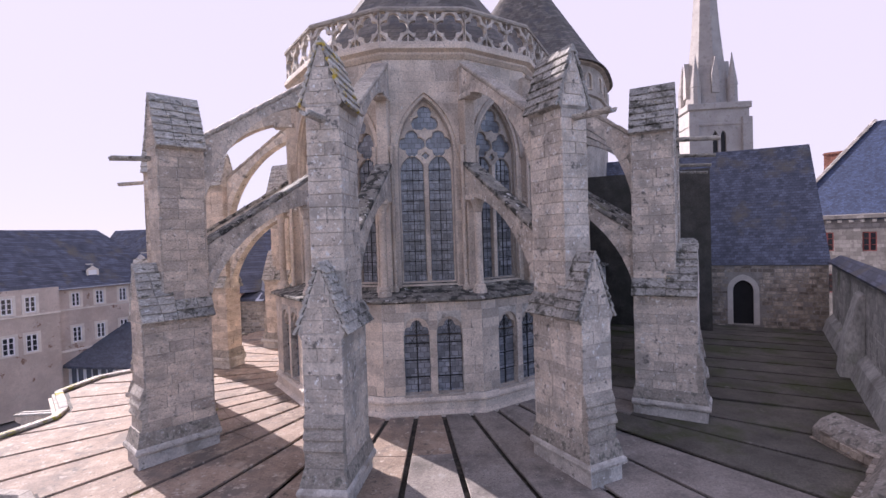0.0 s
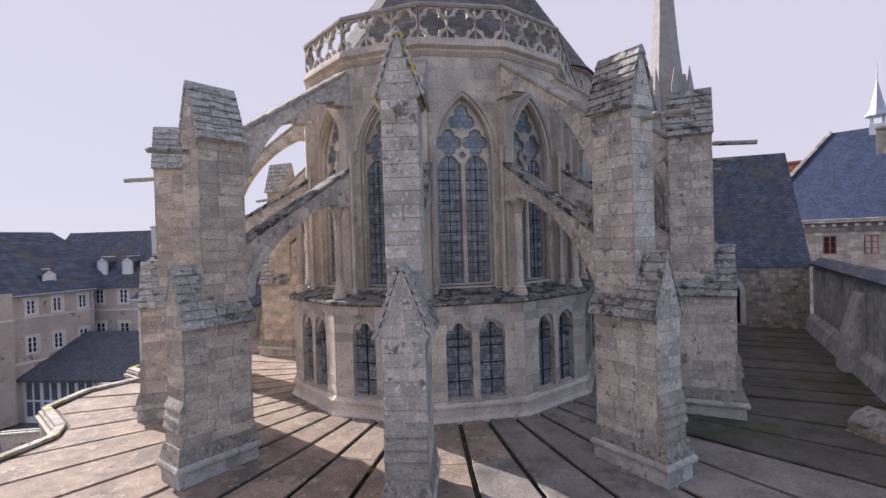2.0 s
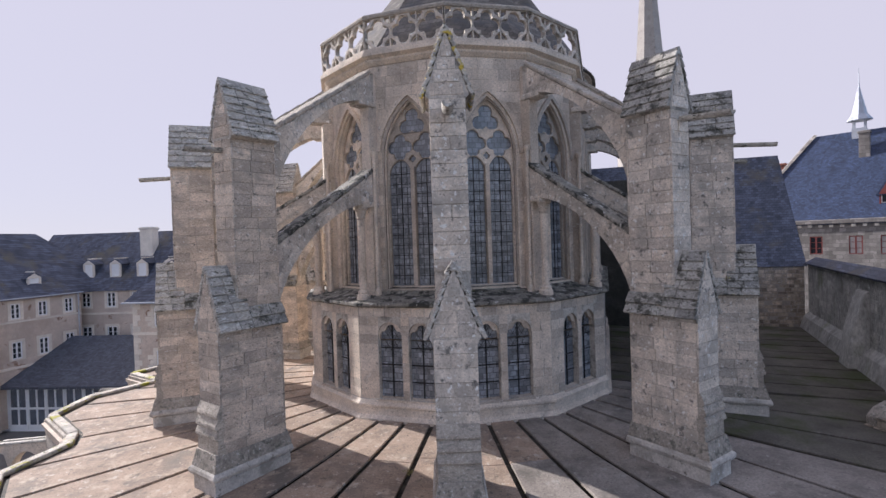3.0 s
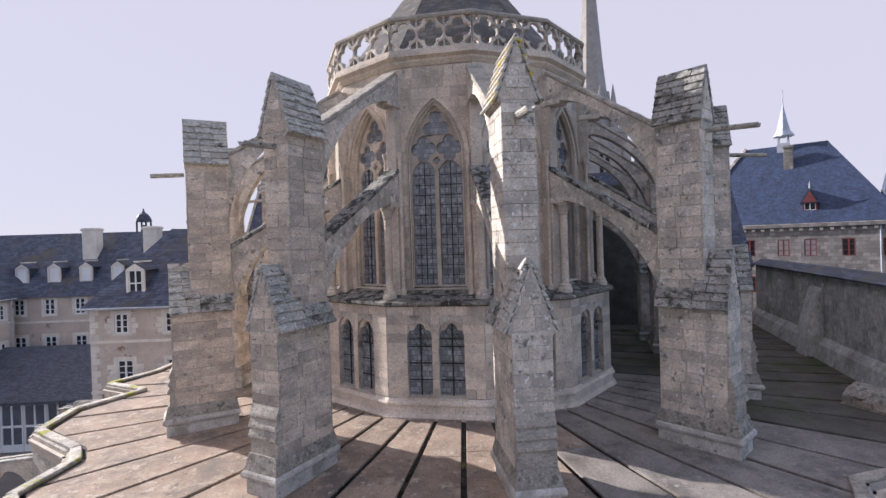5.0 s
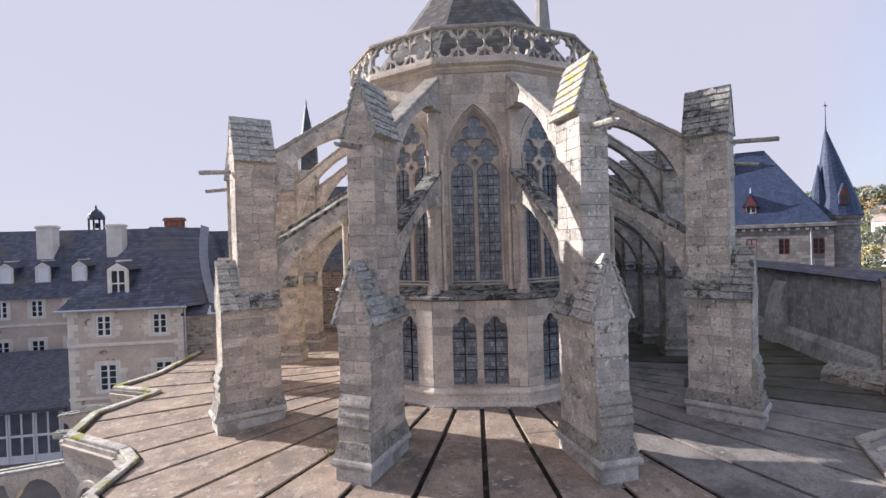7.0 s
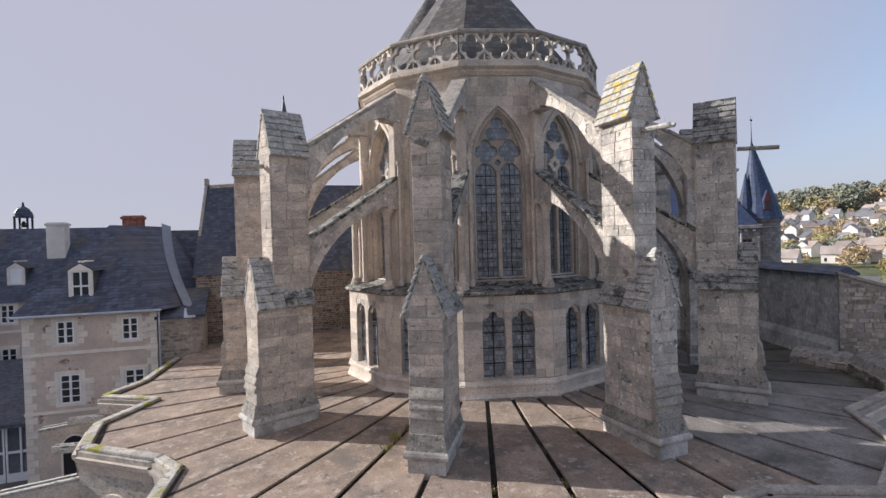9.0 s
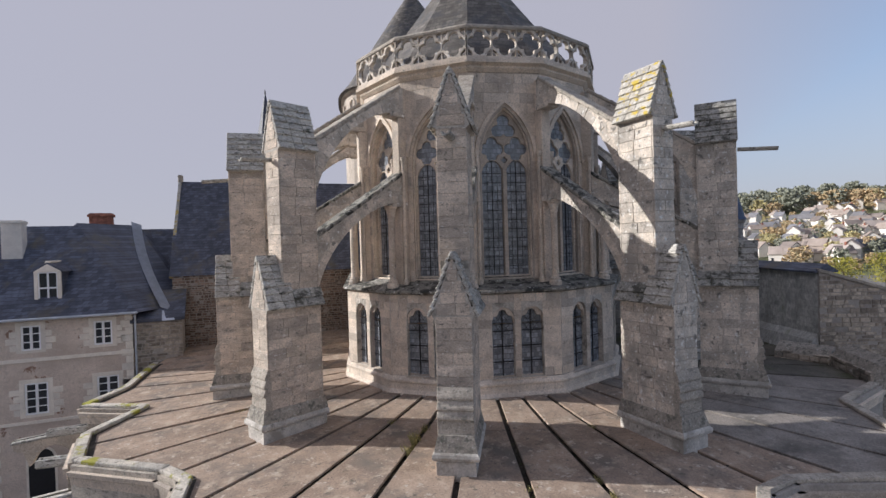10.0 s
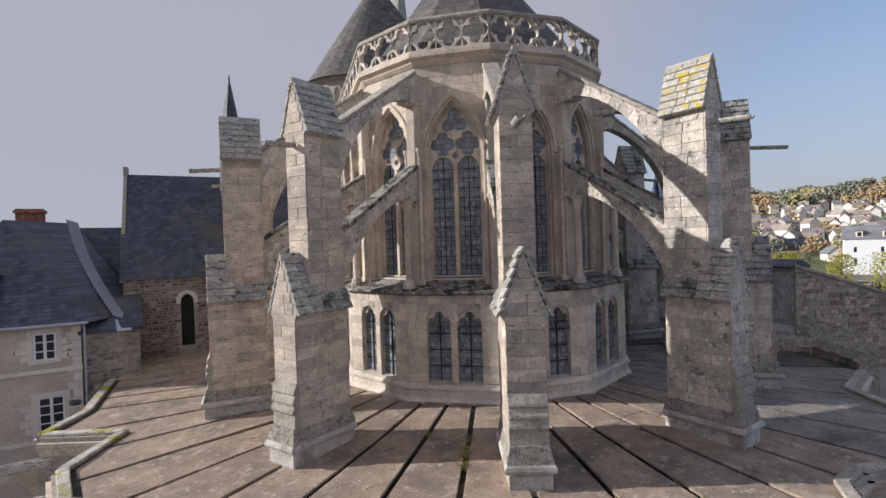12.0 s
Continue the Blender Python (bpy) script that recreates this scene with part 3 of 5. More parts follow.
def tiles_on_slope(parent, half, z_eave, z_ridge, y0, y1, rows, seed, cover, x_in=0.0):
    """Rows of stone roofing slabs on both slopes of a gable whose ridge runs along y."""
    rnd = random.Random(seed)
    run, rise = half - x_in, z_ridge - z_eave
    ln = math.hypot(run, rise)
    tilt = math.degrees(math.atan2(rise, run))
    step = ln / rows
    for side in (0, 180):
        for k in range(rows):
            n = max(1, round((y1 - y0) / 0.5))
            cuts = [y0 + (y1 - y0) * (i + (rnd.uniform(-0.25, 0.25) if 0 < i < n else 0)) / n for i in range(n + 1)]
            for a, b in zip(cuts, cuts[1:]):
                ya, yb = (a, b) if side == 0 else (-b, -a)
                me = block(math.ceil(step * 118) / 100, round(b - a, 2) - 0.014, 0.08, cover, 0.014)
                t = (k + 0.45) / rows
                jig = rnd.uniform(-0.006, 0.008)
                m = pose(0, 0, 0, 0, 0, side) @ pose(half - run * t, (ya + yb) / 2, z_eave + rise * t + jig, 0, tilt - 13, 0)
                part("roofing_slab", me, cover, parent, m=m)


def stack(levels):
    """A block of rectangular stages: half width, inner end, outer end, height."""
    bm = bmesh.new()
    rings = [[bm.verts.new(c) for c in ((-w, y0, z), (w, y0, z), (w, y1, z), (-w, y1, z))] for w, y0, y1, z in levels]
    for lo, hi in zip(rings, rings[1:]):
        for i in range(4):
            j = (i + 1) % 4
            bm.faces.new((lo[i], lo[j], hi[j], hi[i]))
    bm.faces.new(rings[0][::-1])
    bm.faces.new(rings[-1])
    return bm


def gable_skip(base, top, half):
    """Leaves open what lies outside a gable of that half width."""
    def spans(za, zb):
        w = half * max(0.0, (top - zb) / (top - base))
        return [(-3.0, -w), (w, 3.0)]
    return spans


def buttress_pier(m, up, ashlar, cover, spout_z, spout_reach):
    p = thing("buttress_pier", m, "tall weathered granite buttress pier with gabled stone caps", "buttress", "buttress piers")
    part("plinth", stack([(0.50, -1.04, 1.13, -0.15), (0.50, -1.04, 1.13, 0.40), (0.46, -1.04, 1.09, 0.46)]), PALEBASE, p, "pale stone plinth")
    part("plinth_roll", stack([(0.52, -1.06, 1.15, 0.44), (0.58, -1.08, 1.21, 0.48), (0.60, -1.08, 1.23, 0.55), (0.58, -1.08, 1.21, 0.62), (0.53, -1.06, 1.17, 0.66)]), PALEBASE, p, "rounded stone roll moulding")
    part("plinth_moulding", stack([(0.54, -1.06, 1.16, 0.655), (0.54, -1.06, 1.14, 0.72), (0.455, -1.00, 1.06, 1.06)]), SLOPESTONE, p, "dark lichened sloping moulding")
    part("lower_shaft", box(-0.445, 0.445, -0.945, 0.885, 0.9, 4.3), JOINT, p)
    part("weathering", prism([(0.8, 0.95), (1.02, 0.95), (1.00, 1.42), (1.08, 1.45), (1.07, 1.52), (1.00, 1.66), (1.06, 1.69), (1.05, 1.76), (0.97, 1.92), (1.02, 1.95), (1.01, 2.02), (0.91, 2.24), (0.8, 2.24)], -0.465, 0.465, "x", 0.012), MOSSY, p, "stepped weathering stones")
    part("upper_shaft", box(-0.385, 0.385, -0.945, 0.305, 4.2, 9.15 + up), JOINT, p)
    part("gablet", prism([(-0.47, 3.9), (0.47, 3.9), (0.55, 4.05), (0.0, 5.55), (-0.55, 4.05)], 0.0, 0.905, "y"), JOINT, p)
    part("cap", prism([(-0.41, 8.95 + up), (0.41, 8.95 + up), (0.49, 9.02 + up), (0.0, 10.45 + up), (-0.49, 9.02 + up)], -0.97, 0.335, "y"), JOINT, p)
    part("skirt", join(prism([(0.30, 4.0), (0.52, 4.0), (0.36, 4.5), (0.30, 4.5)], -0.96, 0.3, "y"), prism([(-0.30, 4.0), (-0.52, 4.0), (-0.36, 4.5), (-0.30, 4.5)], -0.96, 0.3, "y")), JOINT, p)
    tiles_on_slope(p, 0.58, 4.02, 5.60, 0.02, 0.93, 7, 3, LICHEN if cover is GOLDLICHEN else cover)
    tiles_on_slope(p, 0.58, 4.02, 4.55, -1.02, 0.02, 2, 4, DARKLICHEN, 0.37)
    tiles_on_slope(p, 0.52, 8.98 + up, 10.50 + up, -1.00, 0.37, 7, 5, cover)
    part("ridge_stone", prism([(-0.10, 10.36 + up), (0.10, 10.36 + up), (0.03, 10.56 + up), (-0.03, 10.56 + up)], -1.00, 0.37, "y", 0.015), cover, p)
    part("ridge_stone", prism([(-0.10, 5.46), (0.10, 5.46), (0.03, 5.66), (-0.03, 5.66)], 0.02, 0.95, "y", 0.015), LICHEN, p)
    # dressed stones on the four sides
    for half, y0, y1, z0, z1, seed in ((0.42, -0.92, 0.86, 0.98, 4.02, 11), (0.36, -0.92, 0.28, 4.5, 9.02 + up, 12)):
        mid, ln = (y0 + y1) / 2, y1 - y0
        courses(p, "stone", ashlar, pose(half, mid, 0, 0, 0, -90), ln, z0, z1, seed, skip=None)
        courses(p, "stone", ashlar, pose(-half, mid, 0, 0, 0, 90), ln, z0, z1, seed + 5)
        courses(p, "stone", ashlar, pose(0, y1, 0), half * 2 + 0.1, z0 + (1.2 if half > 0.4 else 0.9), z1, seed + 9)
        courses(p, "stone", ashlar, pose(0, y0, 0, 0, 0, 180), half * 2 + 0.1, z0, z1, seed + 13)
    for y, half, z0, z1, seed in ((0.895, 0.52, 4.05, 5.5, 31), (0.325, 0.46, 9.02 + up, 10.42 + up, 33)):
        courses(p, "stone", ashlar, pose(0, y, 0), 2 * half, z0, z1, seed, course=0.29, length=0.5, thick=0.03, skip=gable_skip(z0, z1 + 0.1, half))
    spout = thing("gargoyle_spout", m, "plain stone water spout jutting from a buttress", "water spout", "water spouts")
    prof = [(0.13 * math.cos(a), 0.13 * math.sin(a)) for a in [math.pi + math.pi * i / 8 for i in range(9)]]
    prof += [(0.07, 0.0), (0.05, -0.06), (-0.05, -0.06), (-0.07, 0.0)]
    bm = prism(prof, 0.1, spout_reach, "y", 0.008)
    bmesh.ops.transform(bm, matrix=pose(0, 0.27, spout_z, -4, 0, 0), verts=bm.verts[:])
    part("trough", bm, LICHEN, spout)
    return p, spout


def flier_curve(zs, rise, inner, n=14):
    """Underside of a flying arch in the pier's frame, from the springing on the pier up to the choir wall."""
    y_out = -0.95
    run = y_out - inner - 0.1
    pts = []
    for i in range(n + 1):
        a = math.pi / 2 * i / n
        pts.append((y_out - run + run * math.cos(a) ** 1.18, zs + rise * math.sin(a) ** 1.18))
    return pts


def flying_buttress(m, inner=-5.0):
    f = thing("flying_buttress", m, "double flying buttress of grey stone with mossy sloping coping", "flying buttress", "flying buttresses")
    for zs, rise, zi, zo in ((6.95, 3.95, 11.95, 9.30), (3.95, 3.50, 8.60, 6.15)):
        low = flier_curve(zs, rise, inner)
        outl = [(inner - 0.3, zi), (-0.9, zo), (-0.9, zs - 0.1), (-0.95, zs - 0.1)] + low + [(inner - 0.3, zs + rise)]
        part("arch", prism(outl, -0.232, 0.232, "x"), JOINT, f)
        n = 14
        for k in range(n):
            (ya, za), (yb, zb) = low[k], low[k + 1]
            ln = math.hypot(yb - ya, zb - za)
            ny, nz = (zb - za) / ln, -(yb - ya) / ln
            g = 0.006
            ty, tz = (yb - ya) / ln * g, (zb - za) / ln * g
            ring = [(ya + ty - ny * 0.004, za + tz - nz * 0.004), (yb - ty - ny * 0.004, zb - tz - nz * 0.004), (yb - ty + ny * 0.27, zb - tz + nz * 0.27), (ya + ty + ny * 0.27, za + tz + nz * 0.27)]
            part("voussoir", prism(ring, -0.247, 0.247, "x"), STONE, f)
        # coursed stones between ring and coping
        face = [(ya + (zb - za) * 0.27 / math.hypot(yb - ya, zb - za), za - (yb - ya) * 0.27 / math.hypot(yb - ya, zb - za)) for (ya, za), (yb, zb) in zip(low, low[1:])]
        face = [Vector((y, z, 0)) for y, z in face if y < -0.97] + [Vector((inner - 0.1, face[-1][1], 0)), Vector((inner - 0.1, zi - 0.12, 0)), Vector((-0.97, zo - 0.12, 0))]
        z, row = face[0].y, 0
        while z < zi:
            h = 0.27 + 0.05 * (row % 3)
            strip = clip(clip(face, Vector((0, z + 0.007, 0)), Vector((0, 1, 0))), Vector((0, z + h - 0.007, 0)), Vector((0, -1, 0)))
            y = inner - 0.1 - 0.3 * (row % 2)
            while strip and y < -0.97:
                ln = 0.52 + 0.13 * ((row * 5 + int(y * 7)) % 3)
                bit = clip(clip(strip, Vector((y + 0.007, 0, 0)), Vector((1, 0, 0))), Vector((y + ln - 0.007, 0, 0)), Vector((-1, 0, 0)))
                bit = [q for i, q in enumerate(bit) if (q - bit[i - 1]).length > 0.015]
                if len(bit) > 2 and max(q.x for q in bit) - min(q.x for q in bit) > 0.05:
                    part("stone", prism([(q.x, q.y) for q in bit], -0.245, 0.245, "x"), STONE, f)
                y += ln
            z += h
            row += 1
        ya, yb = inner - 0.2, -1.00
        L = math.hypot(yb - ya, zo - zi)
        tilt = math.degrees(math.atan2(zo - zi, yb - ya))
        nn = 9
        lay = BLACKMOSS if zs < 5 else MOSSY
        for k in range(nn):
            t = (k + 0.5) / nn
            me = block(0.58, L / nn + 0.03, 0.13, lay, 0.03)
            part("coping_slab", me, lay, f, m=pose(0, ya + (yb - ya) * t, zi + (zo - zi) * t - 0.05, tilt - 3.0, 0, 0))
        part("head_block", box(-0.26, 0.26, inner - 0.4, inner + 0.40, zs + rise - 0.14, zs + rise + 0.06, 0.03), STONE, f)
    return f


def corner_shaft(m):
    c = thing("corner_column", m, "slender stone column under a flying arch", "column", "corner columns")
    part("shaft", lathe([(0.13, 4.5), (0.125, 6.95)], 12), WALLSTONE, c)
    part("base", lathe([(0.24, 4.2), (0.24, 4.34), (0.19, 4.40), (0.2, 4.46), (0.14, 4.52)], 12), WALLSTONE, c)
    part("capital", lathe([(0.13, 6.9), (0.16, 6.96), (0.15, 7.0), (0.20, 7.2), (0.25, 7.26), (0.25, 7.36)], 12), WALLSTONE, c)
    return c


posts = []
for phi, ph, r, face in zip(PHI, (-76.1, -48.1, -16.1, 16.0, 48.7, 78.0), (10.55, 10.60, 10.67, 10.62, 10.48, 10.25), (-84.0, -53.0, -18.0, 18.0, 53.0, 86.0)):
    foot, corner = polar(r, ph), polar(R_UP, phi)
    d = foot - corner
    posts.append((CH @ pose(*foot, 0, 0, face + 180), CH @ pose(*foot, 0, 0, math.degrees(math.atan2(d.x, -d.y)) + 180), 0.4 - d.length))
for sgn, ph, bays in ((-1, -90, BAYS_SOUTH[:2]), (1, 90, BAYS_NORTH[:3])):
    for y in bays:
        m = CH @ pose(sgn * 10.1, y, 0, 0, 0, ph + 180)
        posts.append((m, m, abs(polar(R_UP, PHI[0]).x) + 0.38 - 10.1))
heads = {}
shaft0 = None
fl_cache = {}
for k, (m, fm, inner) in enumerate(posts):
    look_of = "gold" if k == 3 else "dark" if k in (4, 5, 8, 9, 10) else "warm"
    if look_of in heads:
        copy_thing(heads[look_of][0], m)
        copy_thing(heads[look_of][1], m)
    else:
        heads[look_of] = buttress_pier(m, *{"gold": (0.28, STONE, GOLDLICHEN, 8.98, 1.08), "dark": (0.25, STONE, DARKLICHEN, 9.03, 1.35), "warm": (-0.07, WARMSTONE, LICHEN, 8.67, 1.08)}[look_of])
    if shaft0 is None:
        shaft0 = corner_shaft(fm @ pose(0, inner + 0.27, 0))
    else:
        copy_thing(shaft0, fm @ pose(0, inner + 0.27, 0))
    key = round(inner, 2)
    if key in fl_cache:
        copy_thing(fl_cache[key], fm)
    else:
        fl_cache[key] = flying_buttress(fm, inner)
pil = thing("wall_shafts", CH, "engaged stone pilasters at the corners of the choir", "wall", kind="structure")
for m, fm, inner in posts:
    part("pilaster", box(-0.2, 0.2, inner - 0.5, inner - 0.06, 4.1, 11.95, 0.03), WALLSTONE, pil, m=CH.inverted() @ fm)
    for sx in (-0.29, 0.29):
        part("engaged_shaft", lathe([(0.11, 4.3), (0.11, 4.45), (0.065, 4.55), (0.065, 9.0), (0.11, 9.12), (0.11, 9.22)], 10, sx, inner - 0.16), WALLSTONE, pil, m=CH.inverted() @ fm)


# ---- terrace over the ambulatory ----
terrace = thing("floor_terrace", CH, "flat stone-slabbed terrace roof with dark radial gutters", "terrace", kind="structure")
W2L = CH.inverted()
OUTLINE = [(-12.5, 37.4), (-14.15, 33.5), (-15.57, 28.9), (-16.9, 27.1), (-14.96, 25.4), (-16.7, 23.2), (-16.8, 21.0), (-14.8, 18.8), (-14.4, 17.8), (-14.97, 15.75),
           (-13.1, 12.6), (-10.6, 12.3), (-9.95, 11.7), (-9.0, 9.35), (-5.85, 8.1), (-3.7, 9.1), (-2.6, 9.0), (-0.5, 7.55), (2.85, 8.4), (4.95, 10.4), (8.15, 10.5),
           (10.4, 12.6), (10.3, 14.8), (12.4, 14.4), (21.9, 29.5), (12.5, 34.2), (-0.7, 37.6)]
LOCAL = [W2L @ Vector((x, y, 0)) for x, y in OUTLINE]
part("bedding", prism([(p.x, p.y) for p in LOCAL], -0.45, -0.07, "z"), GROOVE, terrace)
FALL, FALL_IN, FALL_OUT = 0.33, 6.4, 11.6


def fall(x, y):
    """Height of the terrace: it falls from the choir wall towards the parapet."""
    r = math.hypot(x, y) if y < 0 else abs(x)
    return FALL * max(0.0, min(1.0, (FALL_OUT - r) / (FALL_OUT - FALL_IN)))


part("bedding", lathe([(FALL_OUT - 0.2, -0.085), (FALL_IN, FALL - 0.085), (4.0, FALL - 0.09)], 48), GROOVE, terrace)


def slab(poly):
    """A slab with its top at zero over a plan outline."""
    keep = [p for i, p in enumerate(poly) if (p - poly[i - 1]).length > 0.02]
    if len(keep) < 3:
        return
    cen = sum(keep, Vector((0, 0, 0))) / len(keep)
    # side-aisle slabs: moss plus deep shade put into their colour
    lay = SHADEMOSSLAB if (cen.x > 9.0 and cen.y > -5.0) or (cen.x > 5.0 and cen.y > -0.5) else GREYSLAB if cen.x > 4.2 and cen.y > -11.5 else SLAB
    bm = prism([(p.x, p.y) for p in keep], -0.075, 0.0, "z", 0.012)
    for v in bm.verts:
        v.co.z += fall(v.co.x, v.co.y)
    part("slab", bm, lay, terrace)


rnd = random.Random(8)
GUTTER = 0.075
SEAMS = [-90.0] + [8.05 * k for k in range(-10, 11)] + [90.0]
for p0, p1 in zip(SEAMS, SEAMS[1:]):
    u0, u1, mid = polar(1, p0), polar(1, p1), polar(1, (p0 + p1) / 2)
    n0, n1 = Vector((-u0.y, u0.x, 0)), Vector((u1.y, -u1.x, 0))
    wedge = clip(clip(clip(LOCAL, n0 * GUTTER, n0), n1 * GUTTER, n1), mid * 6.1, mid)
    a = 6.05
    while wedge and a < 30:
        b = a + rnd.uniform(2.4, 3.8)
        if b > 11:
            b = 40
        slab(clip(clip(wedge, mid * a, mid), mid * (b - 0.012), -mid))
        a = b
for sgn in (-1, 1):
    y = 0.0
    while y < 14.5:
        step = rnd.uniform(1.4, 1.7)
        strip = clip(clip(clip(LOCAL, Vector((0, y + GUTTER, 0)), Vector((0, 1, 0))), Vector((0, y + step - GUTTER, 0)), Vector((0, -1, 0))), Vector((sgn * 5.95, 0, 0)), Vector((sgn, 0, 0)))
        cut = rnd.uniform(7.4, 9.0)
        slab(clip(strip, Vector((sgn * (cut - 0.006), 0, 0)), Vector((-sgn, 0, 0))))
        slab(clip(strip, Vector((sgn * (cut + 0.006), 0, 0)), Vector((sgn, 0, 0))))
        y += step

# low parapet with mossy coping round the terrace edge
parapet = thing("parapet", pose(0, 0, 0), "low mossy stone parapet along the terrace edge", "parapet", kind="structure")
EDGE = OUTLINE[1:21]
for i, (p, q) in enumerate(zip(EDGE, EDGE[1:])):
    p, q = Vector((*p, 0)), Vector((*q, 0))
    d = q - p
    n = max(1, round(d.length / 1.1))
    ang = math.degrees(math.atan2(d.y, d.x))
    # first twelve faces take a darker stone that stands in for the court's shade
    part("wall_face", box(-d.length / 2, d.length / 2, -0.30, 0.02, -7.5, 0.02), MOSSY if i < 12 else MORTAR, parapet, m=pose(*((p + q) / 2), 0, 0, ang))
    part("cornice", prism([(-0.30, -0.55), (0.0, -0.55), (0.02, -0.12), (-0.30, -0.12), (-0.42, -0.12), (-0.40, -0.25), (-0.34, -0.30)], -d.length / 2, d.length / 2, "x"), WALLSTONE, parapet, m=pose(*((p + q) / 2), 0, 0, ang))
    if i < 12:
        part("gutter", box(-d.length / 2, d.length / 2, 0.10, 0.27, -0.02, 0.006), GROOVE, parapet, "dark gutter strip", m=pose(*((p + q) / 2), 0, 0, ang))
    for k in range(n):
        c = p + d * ((k + 0.5) / n)
        lay = COPING if i < 9 else MOSSY
        part("coping_stone", block(round(d.length / n, 2) + 0.04, 0.30, 0.12, lay, 0.025), lay, parapet, m=pose(c.x, c.y, 0.0 + rnd.uniform(0, 0.02), 0, 0, ang + rnd.uniform(-1, 1)) @ pose(0, -0.06, 0))

heap = thing("wall_rough", pose(0, 0, 0), "rough broken masonry along the terrace corner", "wall", kind="structure")
for p, q, tall in (((8.1, 10.45), (10.4, 12.6), 0.75), ((10.4, 12.6), (10.3, 14.8), 0.55)):
    d = Vector((q[0] - p[0], q[1] - p[1], 0))
    m = pose(q[0], q[1], 0, 0, 0, math.degrees(math.atan2(d.y, d.x)) + 180)
    part("core", prism([(0.0, -7.5), (0.7, -7.5), (0.7, tall * 1.3), (0.25, tall), (0.0, tall * 0.55)], 0, d.length, "x", 0.03), SLOPESTONE, heap, m=m)
    rubble_face(heap, RUBBLE, d.length, -0.1, tall * 0.7, int(tall * 100), m=m, course=0.2, length=0.38, out=0.09)

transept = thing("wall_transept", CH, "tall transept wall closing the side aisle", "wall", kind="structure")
# the aisle's deep shade is put into this wall's colour
part("face", box(4.6, 12.0, 12.9, 13.9, -7.6, 9.6), AISLESHADE, transept, "stone coloured near black for the aisle's deep shade")

# short arched arms that spring from the chapel corners below the parapet
def corner_arm(x, y, heading):
    arm = thing("corner_buttress", pose(x, y, -0.8, 0, 0, heading), "short arched stone buttress arm at a chapel corner", "buttress", "arms at the chapel corners")
    under = [(0.35 + 1.35 * k / 10, -1.05 + 0.62 * math.sin(math.pi * k / 10) ** 0.7) for k in range(11)]
    part("arch", prism([(-0.3, 0.0), (2.25, -0.22), (2.25, -0.45), (1.95, -0.55), (1.78, -1.1)] + under[::-1] + [(0.3, -2.6), (-0.3, -2.6)], -0.19, 0.19, "y", 0.02), WALLSTONE, arm)
    part("coping", prism([(-0.3, 0.004), (2.3, -0.216), (2.3, -0.14), (-0.3, 0.08)], -0.24, 0.24, "y", 0.02), LICHEN, arm)
    part("gutter", prism([(-0.3, 0.084), (2.28, -0.134), (2.28, -0.12), (-0.3, 0.098)], -0.05, 0.05, "y"), GROOVE, arm, "dark channel along the top")


for x, y in ((-16.8, 21.0), (-16.9, 27.1)):
    corner_arm(x, y, 170.0)
chapel = part("chapel_window", plate(arch(0, 1.7, -4.6, -1.9, -1.05, 8), [arch(0, 1.3, -4.4, -1.9, -1.25, 8)], -0.06, 0.1), WALLSTONE, parapet, "pale moulded window arch", m=pose(-15.8, 19.9, 0, 0, 0, -47.7) @ pose(0, -0.3, 0))
part("pane", plate(arch(0, 1.3, -4.4, -1.9, -1.25, 8), [], -0.012, -0.004), GLASS, chapel)

# spouts that throw the terrace's water clear of the wall
def terrace_spout(x, y, heading):
    sp = thing("terrace_spout", pose(x, y, -0.5, 0, 0, heading), "weathered stone water spout under the parapet", "water spout", "terrace spouts")
    bm = prism([(-0.14, 0.12), (-0.14, -0.10), (-0.08, -0.16), (0.08, -0.16), (0.14, -0.10), (0.14, 0.12), (0.07, 0.12), (0.05, 0.03), (-0.05, 0.03), (-0.07, 0.12)], -0.2, 1.0, "y", 0.015)
    part("trough", bm, LICHEN, sp)


for x, y, h in ((-17.05, 22.85, 72.0), (-17.05, 26.05, 80.0), (-14.85, 16.4, 96.0), (-15.35, 29.55, 76.0)):
    terrace_spout(x, y, h)


# dry grass and weeds rooted in the gutters
def weed_tuft(x, y, z, seed, tall):
    rnd = random.Random(seed)
    t = thing("weed_tuft", pose(x, y, z - 0.06), "dry grass tuft rooted in a gutter", "weeds", "weeds in the gutters")
    bm = bmesh.new()
    for _ in range(34):
        a, lean, h = rnd.uniform(0, 6.283), rnd.uniform(0.05, 0.5), tall * rnd.uniform(0.5, 1.0)
        b = Vector((rnd.gauss(0, 0.09), rnd.gauss(0, 0.05), 0))
        side = Vector((-math.sin(a), math.cos(a), 0)) * rnd.uniform(0.005, 0.011)
        out = Vector((math.cos(a), math.sin(a), 0))
        mid, tip = b + out * lean * h * 0.4 + Vector((0, 0, h * 0.6)), b + out * lean * h + Vector((0, 0, h))
        v = [bm.verts.new(p) for p in (b - side, b + side, mid + side * 0.8, tip, mid - side * 0.8)]
        bm.faces.new(v)
    part("dry_foliage", bm, DRYGRASS, t)


for k, (r, ph, tall) in enumerate(((9.1, -24.15, 0.3), (10.1, -24.15, 0.5), (10.6, -24.15, 0.35), (12.4, -8.05, 0.22), (13.0, 0.0, 0.25), (8.8, -32.2, 0.16), (11.0, -64.4, 0.2), (12.2, 0.0, 0.22), (9.3, 8.05, 0.18))):
    f = polar(r, ph)
    q = CH @ f
    weed_tuft(q.x, q.y, fall(f.x, f.y), 300 + k, tall)

